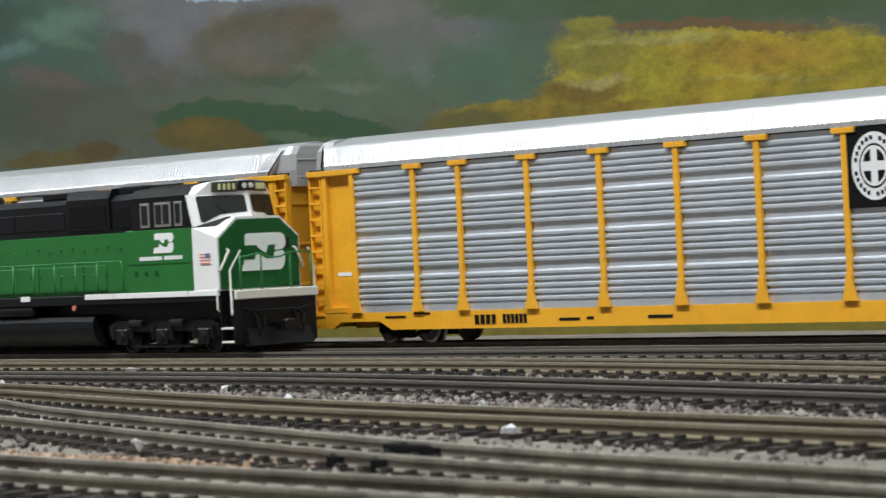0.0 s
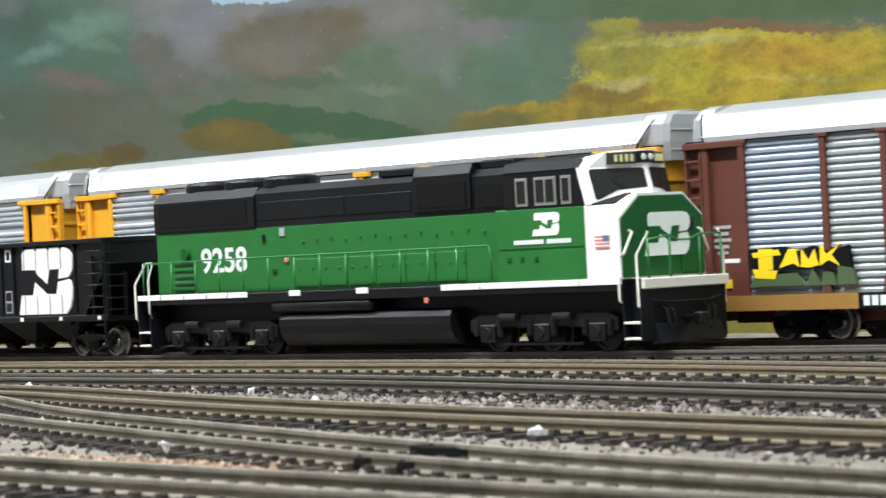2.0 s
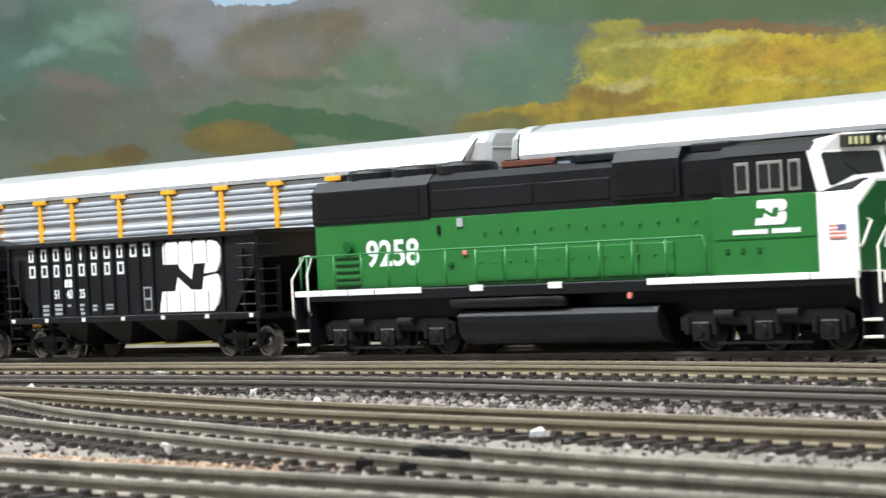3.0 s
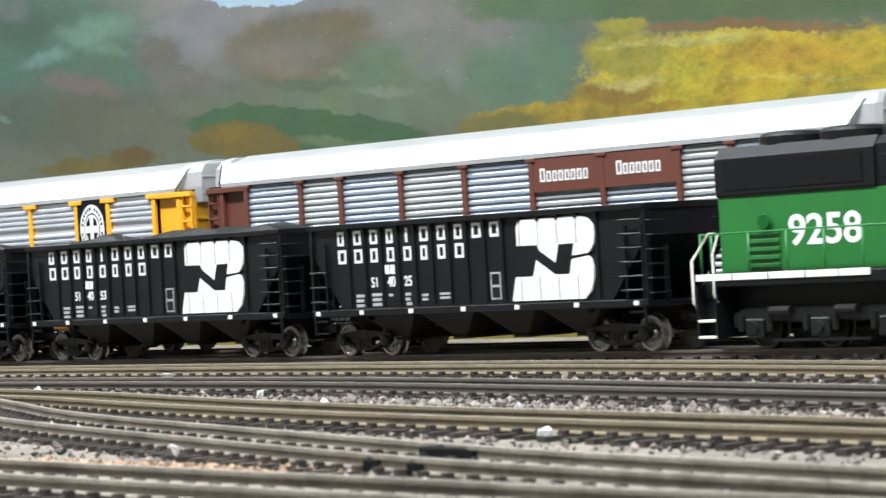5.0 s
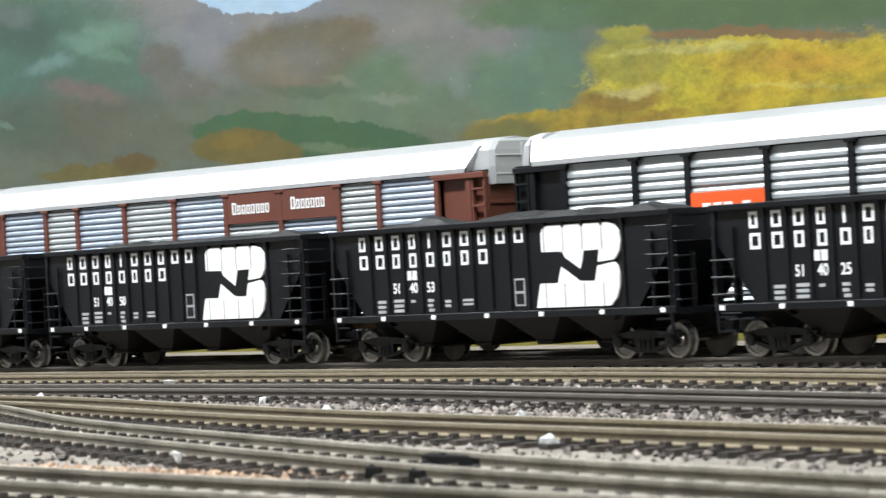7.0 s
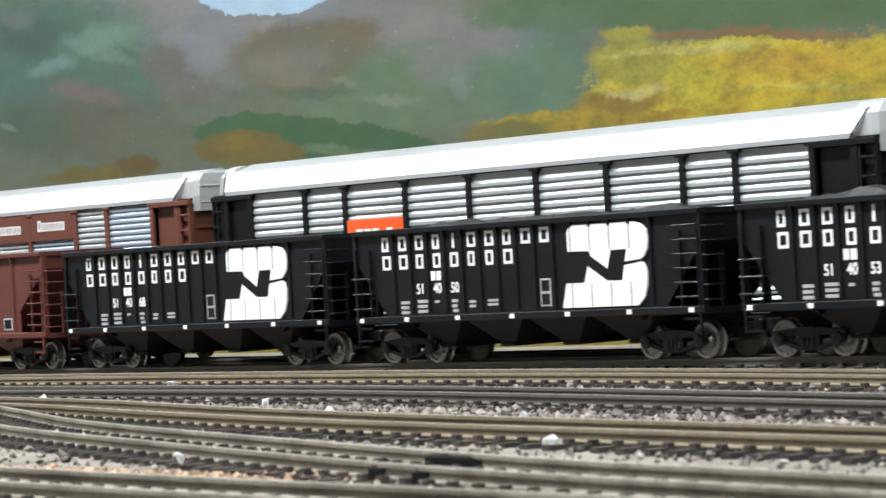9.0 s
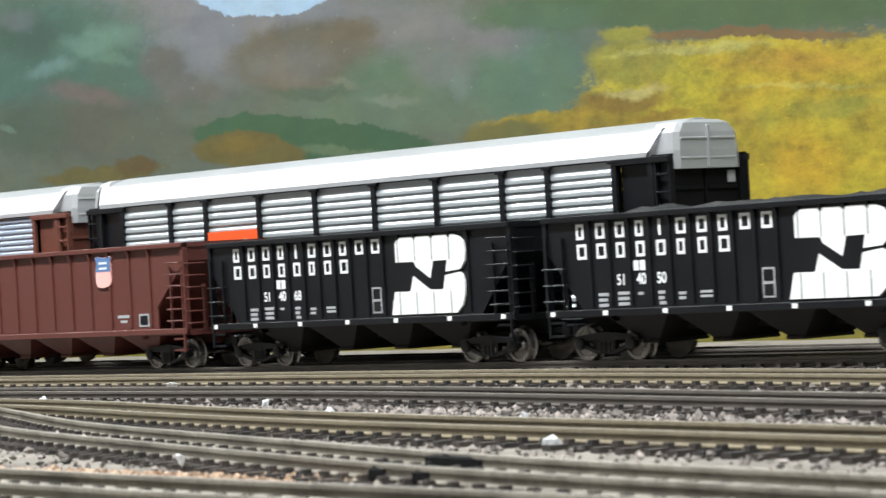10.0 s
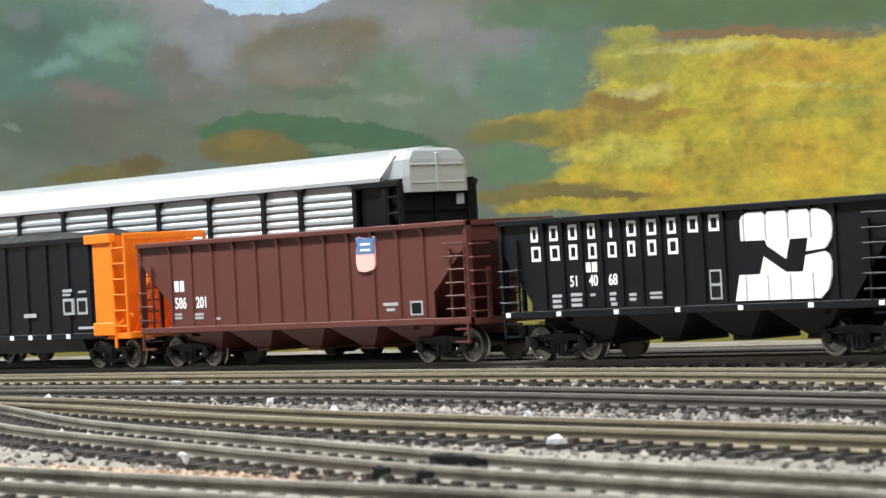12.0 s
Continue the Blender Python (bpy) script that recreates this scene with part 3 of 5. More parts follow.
def loco_truck(x, r, parent):
    bm = bmesh.new()
    for s in (-1, 1):
        y0, y1 = sorted((s * 11.5, s * 13.5))
        prism(bm, [(x - 31, 9.6), (x - 27, 11.2), (x + 27, 11.2), (x + 31, 9.6), (x + 31, 6.2), (x + 26, 5.4), (x + 20, 7.6), (x + 5, 7.6), (x + 2, 5.6), (x - 2, 5.6), (x - 5, 7.6), (x - 20, 7.6), (x - 26, 5.4), (x - 31, 6.2)], y0, y1)
        for k in (-23, 0, 23):
            box(bm, x + k - 3.2, x + k + 3.2, *sorted((s * 12.5, s * 14.6)), 3.2, 8.4, 0.5)
            lathe(bm, [(s * 14.4, 1.9), (s * 15.2, 1.6)], (x + k, 0, 5.8), "y", 12)
            for j in (-5, 5):
                lathe(bm, [(-2.4, 1.0), (2.0, 1.0)], (x + k + j, s * 13.6, 7.4), "z", 8)
        for k in (-13, 10):
            lathe(bm, [(-3.6, 1.2), (3.6, 1.2)], (x + k, s * 14.6, 10.4), "x", 10)
        box(bm, x - 17, x + 17, *sorted((s * 13.2, s * 14.2)), 2.2, 2.9)
    box(bm, x - 26, x + 26, -11, 11, 7, 10)
    ob = part("truck", bm, UNDER, parent, "dark grey three-axle truck")
    for k in (-23, 0, 23):
        wheelset(x + k, 5.8, ob, "A", UNDER)
    return ob


def locomotive():
    eng = thing("locomotive", "green black and white model diesel locomotive on the rails", "locomotive")
    # frame
    bm = bmesh.new()
    box(bm, -113, 113, -16.8, 16.8, 17.2, 20.4, 0.3)
    box(bm, -120, 120, -13.6, 13.6, 17.2, 20.3)
    box(bm, -112, 112, -9, 9, 10, 17.2)
    frame_ob = part("frame", bm, BLACK, eng)
    for a, b in ((-120, -107), (-106.4, -94), (-93.4, -81), (-80.4, -69.5), (-69, -58.7), (-36.6, -31), (-3, 2.6), (36.8, 54), (54.4, 96), (96.4, 113)):
        part("sill_stripe", box(bmesh.new(), a, b, -17.15, -16.7, 18.9, 20.7, 0.1), WHITE, frame_ob)
    # hoods
    bm = box(bmesh.new(), -116, 66, -11, 11, 20.4, 41.4, 0.3)
    hood = part("long_hood", bm, GREEN, eng)
    for a, b in ((-40, -28), (-27, -14), (-13, 0), (1, 14), (15, 28), (29, 42)):
        part("hood_door", box(bmesh.new(), a, b, -11.35, -10.9, 21.5, 30.5, 0.15), GREEN, hood)
    for k in range(5):
        part("louvre", box(bmesh.new(), -106, -94, -11.6, -10.9, 21.8 + k * 2.2, 22.9 + k * 2.2, 0.1), GREEN, hood)
    for k in range(13):
        part("hinge", box(bmesh.new(), -36 + k * 7.2, -35.2 + k * 7.2, -11.6, -10.9, 35.4 + 0.5 * (k % 3), 36.2 + 0.5 * (k % 3), 0.1), GREEN, hood)
        part("hinge", box(bmesh.new(), -38 + k * 6.6, -37.2 + k * 6.6, -11.7, -11.0, 27.0, 27.6, 0.1), GREEN, hood)
    for a, b in ((-52, -49), (66.5, 69), (72, 74.5), (78, 80.5)):
        part("filler_cap", box(bmesh.new(), a, b - 1, -17.0 if a > 0 else -11.6, -16.4 if a > 0 else -10.9, 26.4, 28.0, 0.2), DARK_GREEN, hood)
    part("door_seam", box(bmesh.new(), 63, 98.6, -16.75, -16.4, 30.0, 30.3), DARK_GREEN, hood)
    part("brake_wheel", lathe(bmesh.new(), [(-12.4, 2.0), (-11.9, 2.2), (-11.5, 0.5)], (-98.6, 0, 34.0), "y", 16), DARK_GREEN, hood)
    part("latch", box(bmesh.new(), -56.5, -55.4, -11.6, -10.9, 36.2, 39.0, 0.1), BLACK, hood)
    part("placard", box(bmesh.new(), -47.5, -44.9, -11.4, -10.9, 38.2, 40.8), LETTER_SHADE_GREY, hood)
    part("cap", box(bmesh.new(), -45.4, -43.6, -11.6, -10.9, 29.6, 31.0, 0.2), FLAG_RED, hood)
    bm = bmesh.new()
    prism(bm, [(-11, 41.4), (-11, 52.2), (-8.5, 54.4), (8.5, 54.4), (11, 52.2), (11, 41.4)], -60, 66, "x")
    upper = part("hood_roof", bm, BLACK, eng)
    part("roof_vent", box(bmesh.new(), 2, 19, -9.4, 9.4, 54.2, 56.6, 0.4), BLACK, upper)
    part("roof_vent", box(bmesh.new(), 47, 62, -8.4, 8.4, 54.3, 57.0, 0.5), BLACK, upper)
    for a, b in ((-58, -14), (-12, 18)):
        part("panel", box(bmesh.new(), a, b, -11.3, -10.9, 43.5, 49.5, 0.15), BLACK, upper)
    bm = prism(bmesh.new(), [(-11.3, 41.2), (-11.6, 42), (-11.6, 51.5), (-9.0, 54.6), (9.0, 54.6), (11.6, 51.5), (11.6, 42), (11.3, 41.2)], -116, -60, "x")
    radiator = part("radiator_housing", bm, BLACK, eng)
    part("radiator_grille", box(bmesh.new(), -113, -64, -11.8, -11.5, 43.0, 50.6), FLAT_DARK, radiator)
    for k in range(3):
        bm = lathe(bmesh.new(), [(0, 9.4), (2.3, 9.4), (3.2, 8.6), (3.6, 6.4), (3.7, 3.0)], (-97 + k * 21.5, 0, 54.3), "z", 22)
        part("radiator_fan", bm, BLACK, eng)
    bm = prism(bmesh.new(), [(-11.2, 42.5), (-11.7, 43), (-11.7, 53.4), (-10.2, 56.4), (10.2, 56.4), (11.7, 53.4), (11.7, 43), (11.2, 42.5)], 20, 46, "x")
    brake = part("dynamic_brake_housing", bm, BLACK, eng)
    part("brake_grille", box(bmesh.new(), 22, 44, -11.95, -11.6, 44.0, 51.0), FLAT_DARK, brake)
    part("intake_grille", box(bmesh.new(), 49, 64, -11.5, -10.9, 43, 49.5), FLAT_DARK, upper)
    lathe_bm = lathe(bmesh.new(), [(0, 1.4), (2.4, 1.4)], (-4, -3, 54.4), "z", 12)
    part("exhaust", lathe_bm, UNDER, eng)
    # cab
    bm = box(bmesh.new(), 62, 101, -16.6, 16.6, 20.4, 41.6, 0.3)
    cab = part("cab", bm, GREEN, eng)
    bm = bmesh.new()
    prism(bm, [(66, 41.6), (66, 52.3), (97.2, 52.3), (100.2, 41.6)], -16.6, 16.6)
    prism(bm, [(-16.9, 52.2), (-14.2, 54.9), (-6, 56.2), (6, 56.2), (14.2, 54.9), (16.9, 52.2)], 65, 98, "x")
    part("cab_roof", bm, BLACK, eng)
    for a, b in ((71.2, 76.2), (79.2, 88.2), (90.2, 94.4)):
        win = part("side_window", box(bmesh.new(), a, b, -16.85, -16.3, 42.2, 50.4, 0.15), ALU, cab)
        for c0, c1 in (((a + 0.8, b - 0.8),) if b - a < 8 else ((a + 0.8, (a + b) / 2 - 0.4), ((a + b) / 2 + 0.4, b - 0.8))):
            part("pane", box(bmesh.new(), c0, c1, -17.0, -16.7, 43.2, 49.6), GLASS, win)
    # white front mask: a bowed windscreen front with chamfered corners
    top = [(97.6, -16.9, 52.2), (100.2, -15.6, 52.1), (108.4, 0, 52.0), (100.2, 15.6, 52.1), (97.6, 16.9, 52.2)]
    low = [(101.2, -16.9, 41.6), (103.0, -15.6, 41.8), (110.8, 0, 43.4), (103.0, 15.6, 41.8), (101.2, 16.9, 41.6)]
    back = [(96.9, s * 16.9, 52.2) for s in (-1, 1)] + [(100.0, s * 16.9, 41.6) for s in (-1, 1)] + [(96.4, s * 8, 46) for s in (-1, 1)]
    mask = part("cab_front", hull(bmesh.new(), top + low + back), WHITE, eng, "white cab front")
    brow = [(x, y, 51.9) for x, y, z in top] + [(97.4, s * 14.2, 55.0) for s in (-1, 1)] + [(103.2, s * 11.0, 56.2) for s in (-1, 1)] + [(107.8, 0, 56.6), (98.6, -4, 56.7), (98.6, 4, 56.7)]
    visor_ob = part("visor", hull(bmesh.new(), brow), WHITE, mask)

    def on_front(k, u, v, lift):
        """A point on facet k of the cab front, u along it and v up it, lifted off by some way."""
        p = [Vector(q) for q in (low[k], low[k + 1], top[k], top[k + 1])]
        n = (p[1] - p[0]).cross(p[2] - p[0]).normalized()
        n = n if n.x > 0 else -n
        return (p[0] * (1 - u) + p[1] * u) * (1 - v) + (p[2] * (1 - u) + p[3] * u) * v + n * lift

    def plate(name, k, outline, material):
        bm = bmesh.new()
        a = [bm.verts.new(on_front(k, u, v, 0.22)) for u, v in outline]
        b = [bm.verts.new(on_front(k, u, v, -0.5)) for u, v in outline]
        bm.faces.new(a)
        bm.faces.new(b[::-1])
        for i in range(len(a)):
            bm.faces.new((a[i], b[i], b[(i + 1) % len(a)], a[(i + 1) % len(a)]))
        return part(name, bm, material, mask)

    for k in (1, 2):
        flip = (lambda pts: pts) if k < 2 else (lambda pts: [(1 - u, v) for u, v in pts])
        plate("windscreen", k, flip([(0.02, 0.14), (0.07, 0.09), (0.42, 0.30), (0.93, 0.30), (0.93, 0.90), (0.88, 0.94), (0.04, 0.94), (0.01, 0.88)]), GLASS)
        plate("wiper", k, flip([(0.50, 0.30), (0.56, 0.30), (0.30, 0.72), (0.28, 0.70)]), FLAT_DARK)
    for s in (-1, 1):
        bm = hull(bmesh.new(), [(x + d, s * y, z) for d in (0, 0.7) for x, y, z in ((103.6, 11.2, 52.6), (107.2, 3.4, 52.6), (103.4, 10.8, 55.9), (107.0, 3.4, 56.1))])
        board = part("number_board", bm, BOARD, visor_ob, "small lit number board")
        for k in range(4):
            y = 4.4 + k * 1.45
            x = 107.7 - (y - 3.6) * 0.48
            part("digit", box(bmesh.new(), x, x + 0.4, *sorted((s * y, s * (y + 0.8))), 53.3, 55.3), DIGIT_CREAM, board)
    lamp = part("headlight", box(bmesh.new(), 107.0, 108.7, -3.0, 3.0, 52.8, 56.2, 0.3), BLACK, visor_ob)
    for s in (-1.4, 1.4):
        part("lens", lathe(bmesh.new(), [(0, 0.95), (0.5, 0.8)], (108.6, s, 54.5), "x", 14), OFFWHITE, lamp)
    # nose
    section = [(-16.9, 20.4), (-16.9, 37.6), (-9.0, 44.2), (9.0, 44.2), (16.9, 37.6), (16.9, 20.4)]
    nose = part("nose", hull(bmesh.new(), [(113.0, y, z) for y, z in section] + [(99.6, y, z) for y, z in ((-16.9, 20.4), (-16.9, 41.4), (16.9, 20.4), (16.9, 41.4))] + [(108.0, y, 44.0) for y in (-8.0, 8.0)]), WHITE, eng, "white sided nose with a green front")
    inner = [(-16.3, 20.8), (-16.3, 37.2), (-8.7, 43.4), (8.7, 43.4), (16.3, 37.2), (16.3, 20.8)]
    face = part("nose_front", prism(bmesh.new(), inner, 112.8, 113.5, "x"), DARK_GREEN, nose)
    part("nose_door", box(bmesh.new(), 113.3, 113.9, 6.8, 14.2, 21.5, 37.6, 0.15), DARK_GREEN, face)
    part("door_window", box(bmesh.new(), 113.6, 114.0, 9.0, 12.2, 33.2, 36.8), GLASS, face)
    emblem = logo(face, -7.5, 26.4, 18.0, 12.2, 0, NOSE_LETTER, DARK_GREEN)
    emblem.matrix_basis = pose(0.1140, 0, 0, 0, 0, 90)
    for y, z in ((-6, 38.2), (-3, 39.8), (2, 39.6), (5.4, 34), (-8, 33.8)):
        part("rivet", lathe(bmesh.new(), [(0, 0.35), (0.35, 0.25)], (113.4, y, z), "x", 8), DARK_GREEN, face)
    for sy in (-1, 1):
        qa, qb, qc, qd = [Vector((x, sy * y, z)) for x, y, z in ((113.0, 16.9, 37.6), (113.0, 9.0, 44.2), (108.0, 8.0, 44.0), (99.6, 16.9, 41.4))]
        qn = (qb - qa).cross(qd - qa).normalized()
        qn = qn if qn.z > 0 else -qn
        spot = lambda u, v, h: (qd * (1 - u) + qc * u) * (1 - v) + (qa * (1 - u) + qb * u) * v + qn * h
        outline = [(0.10, 0.12), (0.95, 0.10), (0.95, 0.62), (0.42, 0.58)]
        part("glare_panel", hull(bmesh.new(), [spot(u, v, h) for u, v in outline for h in (-0.5, 0.75)]), BLACK, nose)
    # flag and lettering on the cab side
    flag = part("flag", box(bmesh.new(), 103.6, 109.2, -17.1, -16.8, 29.2, 32.8), WHITE, nose, "small red white and blue flag")
    for k in range(4):
        part("stripe", box(bmesh.new(), 103.6, 109.2, -17.15, -16.9, 29.2 + k * 1.0, 29.7 + k * 1.0), FLAG_RED, flag)
    part("canton", box(bmesh.new(), 106.6, 109.2, -17.2, -16.9, 31.2, 32.8), BLUE, flag)
    logo(cab, 77.6, 33.6, 11.6, 6.6, -16.7, WHITE, GREEN)
    bars("lettering", [(69.6 + k * 1.27, 31.3, 1.0, 1.3) for k in range(19) if k != 10], -16.7, LETTER, cab, "white painted lettering drawn as plain bars")
    text("road_number", "9258", 7.8, -91.0, 27.6, -11.05, LETTER, hood, 1.14, 1.0, "white painted road number")
    # platform, steps and pilot
    bm = box(bmesh.new(), 112.6, 121, -13.4, 13.4, 18.0, 20.4, 0.2)
    box(bm, 120.6, 122.2, -17.0, 17.0, 17.4, 20.4, 0.3)
    part("front_platform", bm, OFFWHITE, eng, "white edged front platform")
    bm = bmesh.new()
    box(bm, 113, 120.6, -13.6, 13.6, 3.4, 18.0, 0.3)
    prism(bm, [(120.4, 2.0), (124.0, 2.4), (121.6, 7.6), (120.4, 8.0)], -13, 13)
    part("pilot", bm, BLACK, eng)
    coupler(120.4, 1, eng)
    for y in (-9.5, -7.0, 7.0, 9.5):
        part("air_hose", tube(bmesh.new(), [(120.8, y, 12.5), (123.0, y, 11.4), (123.4, y * 0.96, 7.6), (122.8, y * 0.9, 5.6)], 0.45, 8), UNDER, eng)
    part("cut_lever", tube(bmesh.new(), [(121.2, -14, 14.6), (122.2, -9, 13.6), (122.2, 9, 13.6), (121.2, 14, 14.6)], 0.3, 6), UNDER, eng)
    bm = box(bmesh.new(), -120.6, -113, -13.6, 13.6, 3.4, 18.0, 0.3)
    part("rear_pilot", bm, BLACK, eng)
    coupler(-120.4, -1, eng)
    for x0, x1 in ((113.0, 120.4), (-120.4, -113.0)):
        for s in (-1, 1):
            bm = bmesh.new()
            for a in (x0, x1 - 0.6):
                box(bm, a, a + 0.6, *sorted((s * 13.4, s * 17.0)), 3.0, 18.0)
            box(bm, x0, x1, *sorted((s * 13.4, s * 13.8)), 3.0, 18.0)
            well = part("step_well", bm, BLACK, eng)
            for z in (3.4, 7.8):
                part("step", box(bmesh.new(), x0 + 0.5, x1 - 0.5, *sorted((s * 13.8, s * 17.2)), z, z + 0.7, 0.1), OFFWHITE, well, "step with a white edge")
    # tanks and trucks
    half = [(13.6, 13.6), (15.0, 12.9), (15.8, 11.4), (15.9, 9.2), (15.4, 6.8), (14.2, 4.8), (12.2, 3.2), (9.6, 2.5)]
    bm = prism(bmesh.new(), [(-y, z) for y, z in half] + half[::-1], -44, 39, "x")
    part("fuel_tank", bm, BLACK, eng)
    part("air_tank", lathe(bmesh.new(), [(-47, 1.6), (-46, 2.1), (1.6, 2.1), (2.7, 1.6)], (0, -14.6, 15.6), "x", 16), BLACK, eng, smooth=True)
    part("gauge", lathe(bmesh.new(), [(-16.9, 0.9), (-16.4, 0.9)], (29.5, 0, 16.2), "y", 12), FLAG_RED, eng, "small red fuel gauge")
    loco_truck(-79, 5.8, eng)
    loco_truck(76.5, 5.8, eng)
    # handrails
    for s in (-1, 1):
        y = s * 16.4
        stanchion_rail([(-115, y, 31.4), (-60, y, 31.6), (0, y, 31.6), (58, y, 31.6), (59, y, 29), (59, y, 20.6)], 0.28, RAIL_GREEN, eng)
        for x in (-114, -100.5, -87, -74, -61, -47.5, -34, -21, -8, 5, 18, 31, 44):
            stanchion_rail([(x, y, 20.5), (x, y + s * 0.25, 25), (x, y, 31.4)], 0.3, RAIL_GREEN, eng, "stanchion")
        stanchion_rail([(-113.2, y, 13.0), (-113.2, s * 17.2, 15), (-113.2, s * 17.2, 26), (-111.5, y, 31.2)], 0.34, OFFWHITE, eng, "grab_rail")
        stanchion_rail([(-120.6, y, 11.6), (-120.8, s * 17.4, 13), (-120.8, s * 17.4, 24.5), (-115, y, 31.6), (-114, s * 15, 31.6)], 0.36, OFFWHITE, eng, "grab_rail")
        stanchion_rail([(113.0, y, 13.2), (112.6, s * 17.5, 14.4), (112.6, s * 17.5, 20), (112.8, s * 17.2, 21)], 0.34, OFFWHITE, eng, "grab_rail")
        stanchion_rail([(119.6, y, 12.2), (119.8, s * 17.4, 12.6), (119.8, s * 17.4, 27.0), (121.4, s * 14.0, 33.2)], 0.34, OFFWHITE, eng, "grab_rail")
        stanchion_rail([(113.4, s * 17.2, 26.6), (114.6, s * 17.0, 27.4), (115.0, s * 13.8, 33.4), (113.6, s * 13.6, 33.8)], 0.4, OFFWHITE, eng, "grab_rail")
    stanchion_rail([(121.6, -14.6, 31.0), (121.6, -6, 32.0), (121.6, -2, 30.6), (121.6, 2, 30.6), (121.6, 6, 32.0), (121.6, 14.6, 32.0)], 0.3, RAIL_GREEN, eng)
    for y in (-14.6, -6, 6, 14.6):
        stanchion_rail([(121.6, y, 20.2), (121.6, y, 31.8)], 0.32, RAIL_GREEN, eng, "stanchion")
    stanchion_rail([(-120.4, -14, 31.4), (-120.4, 0, 30.4), (-120.4, 14, 31.4)], 0.3, RAIL_GREEN, eng)
    for y in (-14, -5, 5, 14):
        stanchion_rail([(-120.4, y, 20.2), (-120.4, y, 31.4)], 0.32, RAIL_GREEN, eng, "stanchion")
    part("conduit", tube(bmesh.new(), [(60, -11.3, 22), (63, -11.3, 34), (66.5, -11.3, 40)], 0.3), GREEN, eng)
    return eng


# ---- coal hoppers ----
def coal_load(half, y, z, peak, seed, parent):
    bm = bmesh.new()
    xs, ys = np.linspace(-half, half, 60), np.linspace(-y, y, 16)
    grid = []
    for x in xs:
        row = []
        for yy in ys:
            edge = min(1.0, (half - abs(x)) / 14) * min(1.0, (y - abs(yy)) / 6)
            h = edge * peak * (0.65 + 0.5 * noise.noise((x * 0.06 + seed, yy * 0.08, seed))) + 0.5 * noise.noise((x * 0.9, yy * 0.9, seed))
            row.append(bm.verts.new((x, yy, z + h)))
        grid.append(row)
    for a, b in zip(grid, grid[1:]):
        for j in range(len(ys) - 1):
            bm.faces.new((a[j], b[j], b[j + 1], a[j + 1]))
    for j, z0 in ((0, z - 3), (-1, z - 3)):
        edge = [r[j] for r in grid]
        bm.faces.new(edge + [bm.verts.new((half, ys[j], z0)), bm.verts.new((-half, ys[j], z0))])
    return part("coal_load", bm, COAL, parent, "heaped black coal load")


